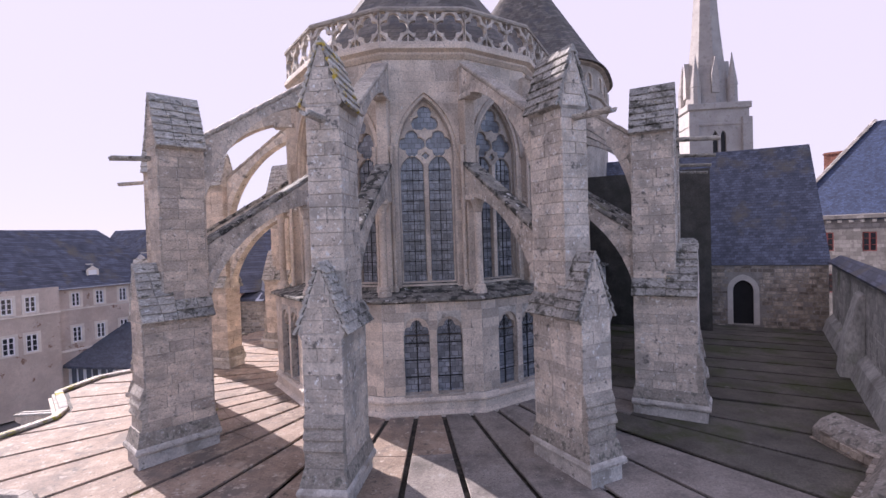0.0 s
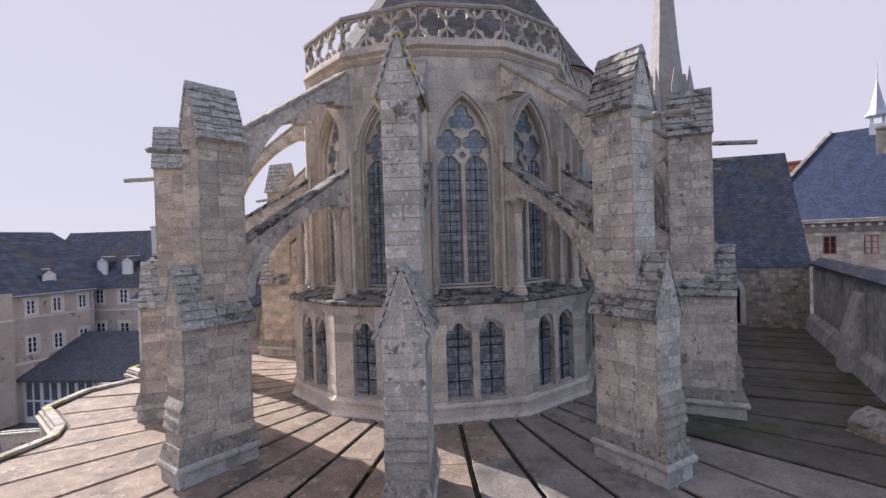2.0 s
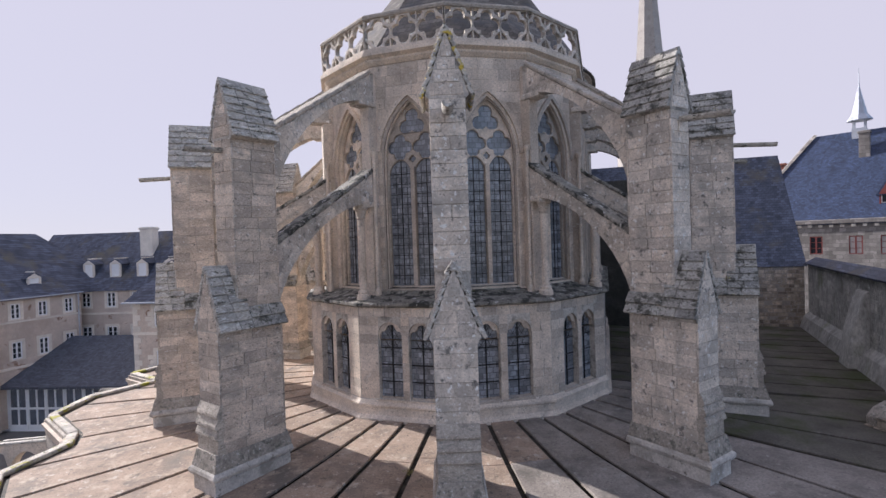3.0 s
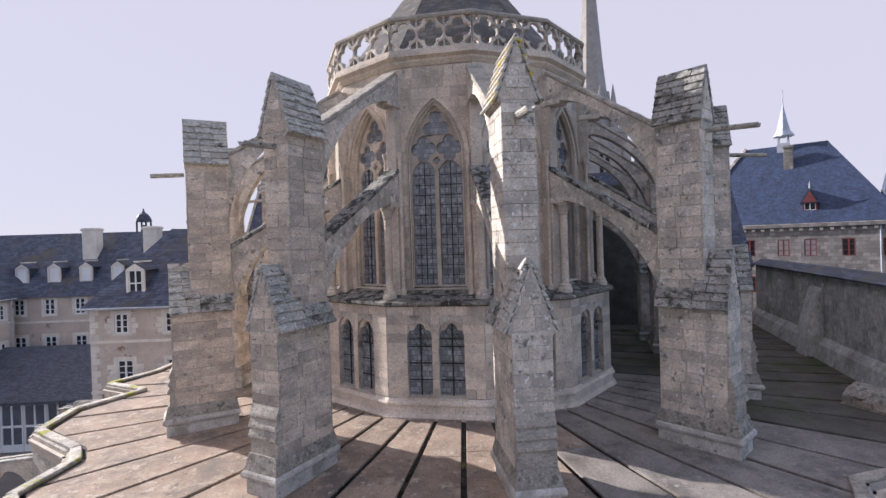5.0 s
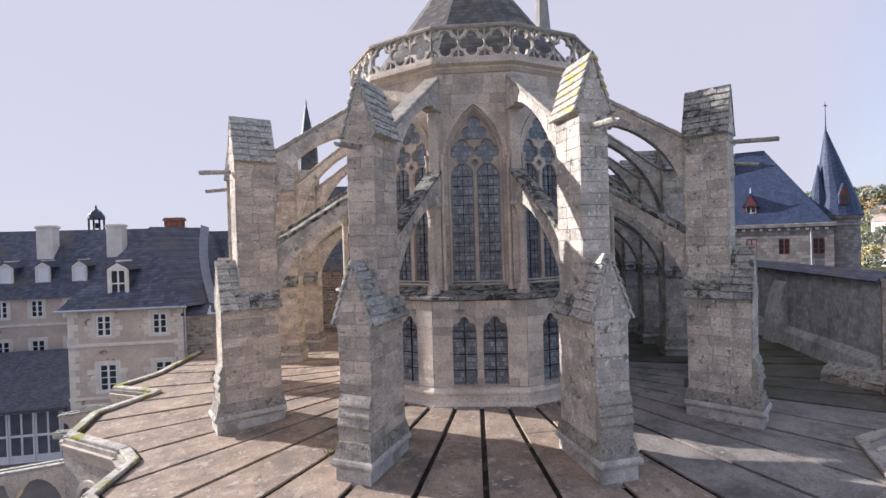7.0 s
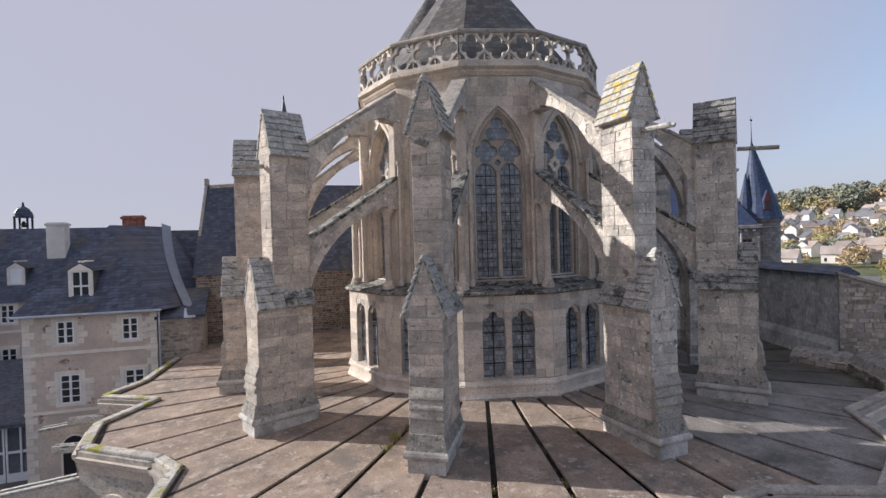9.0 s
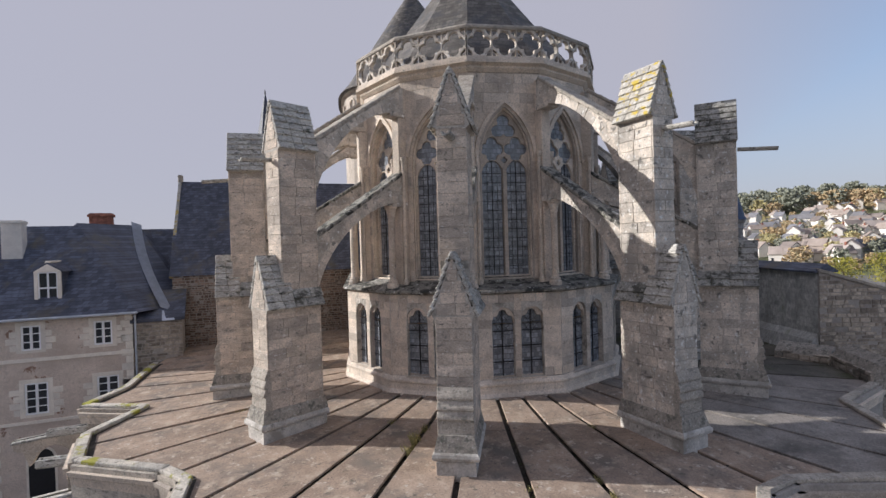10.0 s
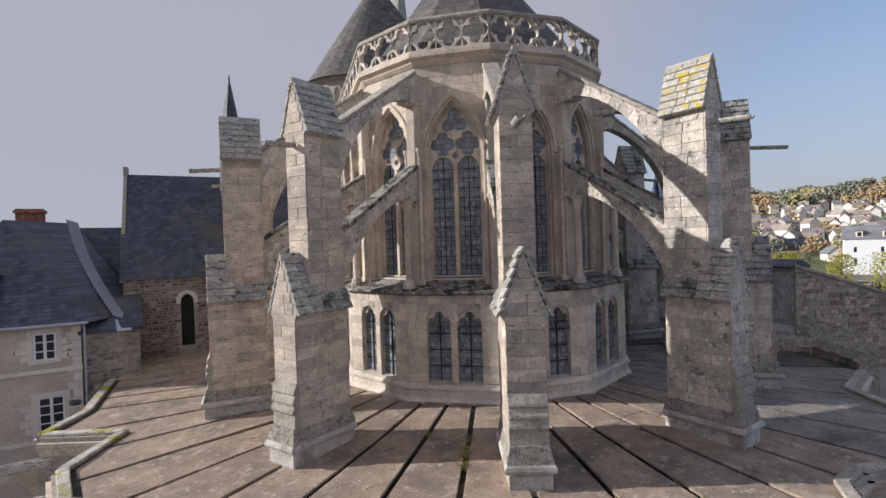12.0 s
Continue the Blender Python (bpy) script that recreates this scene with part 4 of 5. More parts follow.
# cable lying loose across the slabs
curve = bpy.data.curves.new("loose_cable", "CURVE")
curve.dimensions, curve.bevel_depth, curve.resolution_u = "3D", 0.012, 6
line = curve.splines.new("NURBS")
run = [(-8.95, 11.8), (-8.45, 12.4), (-7.95, 12.3), (-7.3, 11.7), (-6.2, 11.05), (-4.6, 10.55), (-1.4, 9.85), (0.5, 9.65)]
line.points.add(len(run) - 1)
for pt, (x, y) in zip(line.points, run):
    pt.co = (x, y, 0.012, 1)
line.use_endpoint_u = True
curve.materials.append(LEAD)
tagged(new("loose_cable", curve), "thin black cable lying across the terrace slabs", "cable")


# ---- ground and distance ----
def height(x, y):
    """The ground: level round the church, rising to a wooded ridge beyond the town."""
    d = math.hypot(x, y)
    head = math.degrees(math.atan2(y, x))
    wedge = math.exp(-((head - 14) / 42) ** 2)
    rise = max(0.0, min(1.0, (d - 170) / 430))
    rise = rise * rise * (3 - 2 * rise)
    return -7.6 + wedge * (rise * 39 + 5 * noise.noise(Vector((x, y, 0)) / 110) * rise)


def make_ground():
    bm = bmesh.new()
    radii = [0, 30, 60, 90, 120, 150, 180, 210, 240, 280, 320, 360, 400, 450, 500, 550, 600, 700, 900, 1500, 4500]
    rows = []
    for r in radii:
        rows.append([bm.verts.new((r * math.cos(a), r * math.sin(a), height(r * math.cos(a), r * math.sin(a)) if r < 1000 else -7.6 + (height(800 * math.cos(a), 800 * math.sin(a)) + 7.6) * (0.6 if r < 2000 else 0.1)))
                     for a in [2 * math.pi * i / 96 for i in range(96)]])
    for p, q in zip(rows, rows[1:]):
        for i in range(96):
            j = (i + 1) % 96
            if p is rows[0]:
                bm.faces.new((p[i], q[i], q[j]))
            else:
                bm.faces.new((p[i], q[i], q[j], p[j]))
    g = thing("ground", pose(0, 0, 0), "courtyard ground and rising land below the town", "ground", kind="structure")
    ob = part("soil", bm, PAVING, g)
    ob.data.materials.append(GRASS)
    for poly in ob.data.polygons:
        poly.material_index = 1 if poly.center.length > 170 else 0


make_ground()


def gable_roof(L, depth, eave, ridge, over=0.3, y_ridge=None, hip=0.0, material=None):
    """Slate roof over a block that runs along x from 0 to L and back to y = depth."""
    yr = depth / 2 if y_ridge is None else y_ridge
    bm = bmesh.new()
    o = over
    drop = o * (ridge - eave) / max(yr, 0.1)
    v = [bm.verts.new(p) for p in ((-o, -o, eave - drop), (L + o, -o, eave - drop), (L + o, depth + o, eave - drop), (-o, depth + o, eave - drop), (hip - (o if hip == 0 else 0), yr, ridge), (L - hip + (o if hip == 0 else 0), yr, ridge))]
    for f in ((0, 1, 5, 4), (2, 3, 4, 5), (3, 0, 4), (1, 2, 5), (3, 2, 1, 0)):
        bm.faces.new([v[i] for i in f])
    bmesh.ops.recalc_face_normals(bm, faces=bm.faces[:])
    return bm


def sash(parent, x, z, w, h, cross=2, y=0.0, surround=True, paint=None, pane=PANE):
    """A casement window set into a wall face at y, seen from -y."""
    f = part("window", plate([(x - w / 2, z), (x + w / 2, z), (x + w / 2, z + h), (x - w / 2, z + h)],
                             [[(a, z + 0.08), (b, z + 0.08), (b, z + h - 0.08), (a, z + h - 0.08)] for a, b in ((x - w / 2 + 0.085, x - 0.055), (x + 0.055, x + w / 2 - 0.085))], y + 0.02, y + 0.08), paint or WHITE, parent, "red-brown painted casement" if paint else "white painted casement")
    part("pane", box(x - w / 2, x + w / 2, y + 0.082, y + 0.10, z, z + h), pane, f)
    for k in range(1, cross + 1):
        part("glazing_bar", box(x - w / 2 + 0.05, x + w / 2 - 0.05, y + 0.03, y + 0.07, z + h * k / (cross + 1) - 0.022, z + h * k / (cross + 1) + 0.022), paint or WHITE, f)
    if surround:
        part("surround", plate([(x - w / 2 - 0.2, z - 0.12), (x + w / 2 + 0.2, z - 0.12), (x + w / 2 + 0.2, z + h + 0.2), (x - w / 2 - 0.2, z + h + 0.2)],
                               [[(x - w / 2, z), (x + w / 2, z), (x + w / 2, z + h), (x - w / 2, z + h)]], y - 0.03, y + 0.1), QUOIN, f)
    return f


def wall_with_windows(L, z0, z1, wins, thick=0.4):
    return plate([(0, z0), (L, z0), (L, z1), (0, z1)], [[(x - w / 2, z), (x + w / 2, z), (x + w / 2, z + h), (x - w / 2, z + h)] for x, z, w, h in wins], 0.0, thick)


def quoins(parent, x, z0, z1, sgn=1):
    z, k = z0, 0
    while z < z1 - 0.3:
        w = 0.55 if k % 2 else 0.35
        part("quoin", block(w, 0.08, 0.36, QUOIN, 0.01), QUOIN, parent, m=pose(x + sgn * w / 2, 0.01, z))
        z += 0.38
        k += 1


def dormer(parent, x, y, z, w=0.95, h=1.25, shut=False):
    """Gabled dormer: pale pedimented front, slated cheeks and roof, pale ridge tiles."""
    o = w / 2 + 0.15
    d = part("dormer", plate([(x - o, z - 0.1), (x + o, z - 0.1), (x + o, z + h + 0.05), (x, z + h + 0.42), (x - o, z + h + 0.05)],
                             [[(x - w / 2, z), (x + w / 2, z), (x + w / 2, z + h), (x - w / 2, z + h)]], y, y + 0.15), QUOIN, parent, "pale stone dormer front")
    for sx in (-1, 1):
        part("cheek", box(x + sx * (o - 0.06) - 0.05, x + sx * (o - 0.06) + 0.05, y + 0.155, y + 2.0, z - 0.1, z + h), SLATE, d)
    part("dormer_roof", prism([(x - o - 0.16, z + h), (x + o + 0.16, z + h), (x, z + h + 0.52)], y + 0.02, y + 2.6, "y"), SLATE, d)
    for k in range(6):
        part("ridge_tile", box(x - 0.09, x + 0.09, y + 0.02 + 0.3 * k, y + 0.28 + 0.3 * k, z + h + 0.47, z + h + 0.58, 0.02), QUOIN, d)
    if shut:
        part("shutter", box(x - w / 2 + 0.01, x + w / 2 - 0.01, y + 0.05, y + 0.1, z, z + h), WHITE, d, "closed white shutter")
    else:
        part("dormer_window", plate([(x - w / 2, z), (x + w / 2, z), (x + w / 2, z + h), (x - w / 2, z + h)], [[(a, b), (a + w / 2 - 0.1, b), (a + w / 2 - 0.1, b + h / 2 - 0.1), (a, b + h / 2 - 0.1)] for a in (x - w / 2 + 0.06, x + 0.04) for b in (z + 0.06, z + h / 2 + 0.04)], y + 0.05, y + 0.1), WHITE, d)
        part("dormer_pane", box(x - w / 2, x + w / 2, y + 0.105, y + 0.12, z, z + h), PANE, d)


def chimney(m, w, d, h, material, label):
    c = thing("chimney", m, label, "chimney", "chimneys")
    part("shaft", box(-w / 2, w / 2, -d / 2, d / 2, 0, h, 0.02), material, c)
    part("crown", box(-w / 2 - 0.08, w / 2 + 0.08, -d / 2 - 0.08, d / 2 + 0.08, h - 0.25, h - 0.08, 0.02), material, c)
    return c


# house beside the terrace: plastered front, quoins, hipped slate roof
K = pose(-21.4, 36.4, 0.12, 0, 0, -12.8)
house = thing("town_house", K, "rendered house with quoins and hipped slate roof", "house")
KW = [(1.95, 0.95, 0.84, 1.25), (5.05, 0.95, 0.84, 1.25), (2.1, -2.3, 1.0, 1.6), (5.2, -2.3, 1.0, 1.6)]
part("wall", wall_with_windows(6.4, -7.6, 2.7, KW), RENDER_WALL, house, "patchy cream render over rubble")
part("wall", box(0.0, 6.4, 0.42, 9.5, -7.6, 2.7), RENDER_WALL, house)
for x, z, w, h in KW:
    sash(house, x, z, w, h, 2 if h < 1.3 else 3)
arched = part("cellar_door", plate(arch(2.2, 1.3, -7.4, -4.6, -3.95, 7), [arch(2.2, 1.1, -7.3, -4.6, -4.05, 7)], -0.03, 0.05), QUOIN, house)
part("door_leaf", plate(arch(2.2, 1.1, -7.4, -4.6, -4.05, 7), [], -0.012, 0.0), LEAD, arched)
part("string_course", box(-0.03, 6.43, -0.06, 0.0, 0.38, 0.56), QUOIN, house)
part("string_course", box(-0.03, 6.43, -0.06, 0.0, -2.75, -2.6), QUOIN, house)
quoins(house, 0.0, -7.4, 2.6)
quoins(house, 6.4, -2.4, 2.6, -1)
bm = bmesh.new()
v = [bm.verts.new(p) for p in ((-0.4, -0.4, 2.55), (6.7, -0.4, 2.55), (8.9, 3.5, 2.55), (8.9, 10.0, 2.55), (-0.4, 10.0, 2.55), (2.7, 4.9, 7.6), (5.0, 9.0, 7.6))]
for f in ((0, 1, 5), (1, 2, 6, 5), (2, 3, 6), (3, 4, 6), (4, 0, 5, 6), (4, 3, 2, 1, 0)):
    bm.faces.new([v[i] for i in f])
bmesh.ops.recalc_face_normals(bm, faces=bm.faces[:])
part("roof", bm, SLATE, house, "dark slate hipped roof")
part("gutter", box(-0.45, 6.75, -0.52, -0.38, 2.5, 2.62, 0.03), ZINC, house)
part("downpipe", lathe([(0.05, -7.5), (0.05, 2.5)], 8, 6.55, -0.12), ZINC, house)
dormer(house, 2.55, 0.55, 3.2, 0.85, 1.65)
bm = bmesh.new()
foot, head, side = Vector((7.9, 0.9, 2.45)), Vector((5.0, 8.95, 7.68)), Vector((0.30, 0.0, -0.12))
strip = []
for k in range(9):
    t = k / 8
    c = foot.lerp(head, t) + Vector((0, 0, 0.06)) + Vector((-0.25, -0.2, 0.0)) * math.sin(math.pi * t)
    strip.append([bm.verts.new(c - side), bm.verts.new(c + side)])
for p, q in zip(strip, strip[1:]):
    bm.faces.new((p[0], p[1], q[1], q[0]))
bmesh.ops.solidify(bm, geom=bm.faces[:], thickness=0.05)
part("zinc_valley", bm, ZINC, house, "pale zinc valley strip")
part("flashing", box(-0.3, 0.3, -0.55, 0.55, 0, 0.03), ZINC, house, "pale zinc flashing", m=pose(8.05, 0.35, 2.2, 24, 0, 8))
for wx, wz, ww, wh in KW:
    for sg in (-1, 1):
        for q in range(int(wh / 0.34)):
            ln = 0.42 if q % 2 else 0.26
            part("quoin", block(ln, 0.06, 0.3, QUOIN, 0.01), QUOIN, house, m=pose(wx + sg * (ww / 2 + 0.2 + ln / 2), 0.0, wz + 0.34 * q))
chimney(K @ pose(3.3, 7.6, 7.0), 1.25, 0.6, 1.35, BRICK, "red brick chimney stack on a slate roof")

link = thing("linking_range", pose(-18.95, 41.5, 0.18, 0, 0, -9.2), "plain range with slate roof behind the house", "building")
part("wall", box(0, 9, 0.5, 8, -7.6, 3.0), RENDER_WALL, link)
part("roof", gable_roof(9, 8.5, 3.0, 7.3, 0.2), SLATE, link)
sky_light = part("skylight", box(-0.35, 0.35, -0.45, 0.45, 0, 0.1, 0.02), LEAD, link, "small roof light", m=pose(4.4, 2.6, 5.85, 45, 0, 0))
part("pane", box(-0.28, 0.28, -0.38, 0.38, 0.104, 0.115), PANE, sky_light)

# building with the tall slate roof beyond the terrace
G = pose(-13.0, 37.7, 0.2, 0, 0, -13.4)
g = thing("slate_roof_building", G, "rubble building with tall slate roof and arched doorway", "building")
part("wall", plate([(0, -7.6), (14, -7.6), (14, 4.3), (0, 4.3)], [arch(3.0, 0.66, 0.3, 2.75, 3.25, 6)], 0, 0.5), MORTAR, g, "brown rubble wall")
part("wall", box(0, 14, 0.52, 10.5, -7.6, 4.3), MORTAR, g)
rubble_face(g, REDRUBBLE, 14, -1.5, 4.28, 41, course=0.15, length=0.26, skip=lambda x, z: abs(x - 3.0) < 0.5 and z < 3.4)
for k in range(9):
    a = math.pi * k / 8
    part("arch_stone", block(0.24, 0.1, 0.19, QUOIN, 0.01), QUOIN, g, m=pose(3.0 + 0.44 * math.cos(a), -0.01, 2.78 + 0.52 * math.sin(a) - 0.08))
part("door", plate(arch(3.0, 0.66, 0.3, 2.75, 3.25, 6), [], 0.3, 0.35), LEAD, g)
part("roof", gable_roof(14, 10.5, 4.3, 10.5, 0.15), SLATE, g, "dark slate roof with lichen streaks")
part("verge", prism([(-0.1, 4.05), (0.1, 4.0), (5.3, 10.45), (5.25, 10.7)], -0.16, 0.02, "x"), GOLDLICHEN, g)
part("kneeler", box(-0.2, 0.1, 5.0, 5.5, 10.4, 10.95, 0.05), MOSSY, g)
annex = thing("lean_to", pose(-15.1, 35.1, 0.12, 0, 0, -8.7), "small rubble lean-to with slate roof", "building")
part("wall", box(0, 2.3, 0, 2.6, -7.6, 2.0), MORTAR, annex)
rubble_face(annex, RUBBLE, 2.3, -2.0, 1.9, 43, course=0.2, length=0.36)
part("roof", prism([(-0.2, 1.95), (2.8, 3.3), (2.8, 3.45), (-0.2, 2.1)], -0.15, 2.45, "x"), SLATE, annex)
spire = thing("roof_pinnacle", pose(-7.35, 36.95, 0.24), "slender slate-clad roof pinnacle", "pinnacle")
part("slating", lathe([(0.75, 9.0), (0.68, 12.6), (0.55, 12.9), (0.03, 15.7)], 8), SLATE, spire)
part("finial", lathe([(0.03, 15.55), (0.06, 15.7), (0.015, 15.95)], 6), LEAD, spire)

# long range with dormers
J = pose(-60.1, 54.7, 0.25, 0, 0, -10.5)
JL = 44.0
longhouse = thing("long_range", J, "long rendered range with slate roof and dormers", "building")
jw = []
x = 24.06
while x < JL - 0.5:
    jw += [(x, 0.92, 0.85, 1.32), (x, -2.35, 0.95, 1.5)]
    x += 2.42
part("wall", plate([(20, -7.6), (JL, -7.6), (JL, 2.7), (20, 2.7)], [[(x - w / 2, z), (x + w / 2, z), (x + w / 2, z + h), (x - w / 2, z + h)] for x, z, w, h in jw], 0.0, 0.4), RENDER_WALL, longhouse)
part("wall", box(20, JL, 0.42, 9, -7.6, 2.7), RENDER_WALL, longhouse)
for x, z, w, h in jw:
    sash(longhouse, x, z, w, h, 2)
part("roof", gable_roof(JL - 22.0, 9.5, 2.7, 7.8, 0.3), SLATE, longhouse, m=pose(22.0, 0, 0))
part("string_course", box(20, JL, -0.06, 0.0, 0.25, 0.42), QUOIN, longhouse)
for x in (28.6, 31.2, 33.8, 36.4):
    dormer(longhouse, x, 0.8, 3.6, 0.75, 1.15, shut=True)
for sx in (33.1, 38.3):
    chimney(J @ pose(sx, 3.0, 4.9), 1.2, 1.0, 3.25, QUOIN, "pale rendered chimney stack on a slate roof")
cup = thing("bell_cupola", J @ pose(31.6, 14.4, 6.0), "small open bell cupola with leaded dome", "cupola")
part("base", box(-0.7, 0.7, -0.7, 0.7, -13.2, 2.1, 0.03), QUOIN, cup)
for sx in (-0.5, 0.5):
    for sy in (-0.5, 0.5):
        part("post", box(sx - 0.07, sx + 0.07, sy - 0.07, sy + 0.07, 2.1, 3.35), LEAD, cup)
part("bell", lathe([(0.26, 2.35), (0.2, 2.6), (0.14, 2.85), (0.03, 2.95)], 12), LEAD, cup)
part("dome", lathe([(0.76, 3.25), (0.80, 3.35), (0.72, 3.7), (0.46, 4.1), (0.14, 4.35), (0.05, 4.75)], 12), SLATE, cup)

# wing that meets the long range at an inner corner
WG = pose(-40.9, 28.6, 0.2, 0, 0, 65)
wing = thing("court_wing", WG, "rendered court wing with patched walls and slate roof", "building")
ww = [(x, z, w, h) for x in (16.85, 18.85, 20.95) for z, w, h in ((0.86, 0.7, 1.2), (-2.32, 0.75, 1.35))]
part("wall", wall_with_windows(22.0, -7.6, 2.7, ww), RENDER_WALL, wing, "patchy cream render")
part("wall", box(0, 22.0, 0.42, 9.4, -7.6, 2.7), RENDER_WALL, wing)
for x, z, w, h in ww:
    sash(wing, x, z, w, h, 2)
part("roof", gable_roof(26.5, 9.5, 2.7, 7.8, 0.3, hip=5.0), SLATE, wing, "dark slate roof with hipped end")
part("string_course", box(0, 22.0, -0.06, 0.0, 0.55, 0.7), QUOIN, wing)
part("string_course", box(0, 22.0, -0.08, 0.0, -3.1, -2.9), QUOIN, wing)
part("eaves_gutter", box(0, 22.0, -0.42, -0.30, 2.42, 2.52, 0.02), ZINC, wing)
dormer(wing, 18.75, 0.7, 3.05, 0.75, 0.9, shut=True)
part("downpipe", lathe([(0.06, -7.5), (0.06, 2.5)], 8, 21.7, -0.12), ZINC, wing)
pv = [(3.0, 0.86, 0.8, 1.3), (8.6, 0.86, 0.8, 1.3), (11.6, 0.86, 0.8, 1.3), (13.2, 0.86, 0.8, 1.3), (11.6, -2.4, 0.85, 1.45), (13.2, -2.4, 0.85, 1.45)]
part("projecting_wall", wall_with_windows(15.3, -7.6, 2.75, pv), RENDER_WALL, wing, m=pose(0, -0.5, 0))
for x, z, w, h in pv:
    sash(wing, x, z, w, h, 2, y=-0.5)
part("string_course", box(0, 15.35, -0.56, -0.5, 0.55, 0.7), QUOIN, wing)
glz = part("glazed_door", plate([(17.0, -7.6), (19.4, -7.6), (19.4, -4.0), (17.0, -4.0)], [[(17.0 + a, z0), (17.0 + a + 0.85, z0), (17.0 + a + 0.85, z1), (17.0 + a, z1)] for a in (0.3, 1.25) for z0, z1 in ((-7.2, -5.8), (-5.6, -4.3))], -0.12, -0.04), WHITE, wing, "large white glazed door")
part("pane", box(17.1, 19.3, -0.035, -0.02, -7.5, -4.1), PANE, glz)

# low glazed gallery in the court
GL = pose(-40.1, 44.2, 0, 0, 0, -10.5)
gal = thing("glazed_gallery", GL, "low slate-roofed gallery with white glazed front", "building")
part("roof", prism([(-0.5, -4.2), (5.0, -1.3), (5.0, -1.1), (-0.5, -4.0)], 0, 18.6, "x"), PALESLATE, gal)
for k in range(12):
    f = part("glazing", plate([(k * 1.55, -7.6), (k * 1.55 + 1.5, -7.6), (k * 1.55 + 1.5, -4.2), (k * 1.55, -4.2)],
                              [[(k * 1.55 + a, z0), (k * 1.55 + a + 0.6, z0), (k * 1.55 + a + 0.6, z1), (k * 1.55 + a, z1)] for a in (0.1, 0.8) for z0, z1 in ((-7.1, -5.9), (-5.75, -4.35))], 0, 0.08), WHITE, gal)
    part("pane", box(k * 1.55, k * 1.55 + 1.5, 0.085, 0.1, -7.6, -4.2), GALLERYPANE, f)
part("side_wall", box(0, 18.6, 0.3, 5.0, -7.6, -4.3), RENDER_WALL, gal)

# slate building at the far end of the right terrace and the long wall to it
slb = thing("side_building", pose(9.05, 35.5, 0.1, 0, 0, -24.2), "rubble side building with large slate roof and arched door", "building")
part("wall", plate([(0, -7.6), (14, -7.6), (14, 3.85), (0, 3.85)], [arch(9.7, 1.1, 0.02, 2.1, 2.75, 6)], 0, 0.5), MORTAR, slb)
rubble_face(slb, RUBBLE, 14, -0.2, 3.8, 44, course=0.2, length=0.36, skip=lambda x, z: abs(x - 9.7) < 0.9 and z < 3.2)
part("wall", box(0, 14, 0.52, 10, -7.6, 3.85), MORTAR, slb)
part("door_surround", plate(arch(9.7, 1.7, 0.0, 2.1, 3.1, 6), [arch(9.7, 1.1, -0.02, 2.1, 2.75, 6)], -0.05, 0.05), QUOIN, slb)
part("door", plate(arch(9.7, 1.1, 0.02, 2.1, 2.75, 6), [], 0.3, 0.36), LEAD, slb)
part("roof", gable_roof(14, 10, 3.85, 11.4, 0.12), SLATE, slb, "large blue-grey slate roof")
wl = math.hypot(9.3, 15.8)
sw = thing("wall_side", pose(12.25, 13.7, -0.03, 0, 0, 58.8), "tall dark weathered rubble boundary wall with sloping coping", "wall", kind="structure")
part("face", box(0, wl, -0.8, 0.0, -7.6, 4.0), SIDESTONE, sw)
rubble_face(sw, SIDESTONE, wl, 0.6, 3.98, 45, m=pose(wl, 0, 0, 0, 0, 180), course=0.24, length=0.42, out=0.02)
part("coping", prism([(-0.95, 3.95), (0.22, 3.95), (0.22, 4.03), (-0.4, 4.38), (-0.95, 4.05)], -0.1, wl, "x"), SLATE, sw, "slate capping")
part("plinth", prism([(0.0, -0.1), (0.55, -0.1), (0.3, 0.7), (0.0, 1.0)], 0, wl, "x"), SIDESTONE, sw)
part("buttress", prism([(0.0, -0.1), (0.85, -0.1), (0.65, 1.6), (0.2, 3.3), (0.0, 3.4)], 7.4, 8.7, "x", 0.04), SIDESTONE, sw, "battered stone buttress")
rk = thing("wall_raking", pose(12.5, 14.0, -0.1, 0, 0, -39.5), "rubble wall with raking top beside the terrace", "wall", kind="structure")
part("face", prism([(0, -7.6), (12, -7.6), (12, 0.2), (0, 4.1)], -0.5, 0.0, "y"), MORTAR, rk)
part("coping", prism([(-0.05, 4.1), (12, 0.2), (12, 0.34), (-0.05, 4.24)], -0.6, 0.08, "y"), MOSSY, rk)
rubble_face(rk, RUBBLE, 12, -1.2, 4.0, 46, m=pose(0, -0.5, 0), course=0.19, length=0.34, out=0.045, skip=lambda x, z: z > 3.95 - 0.325 * x)
# mansion with steep slate roof


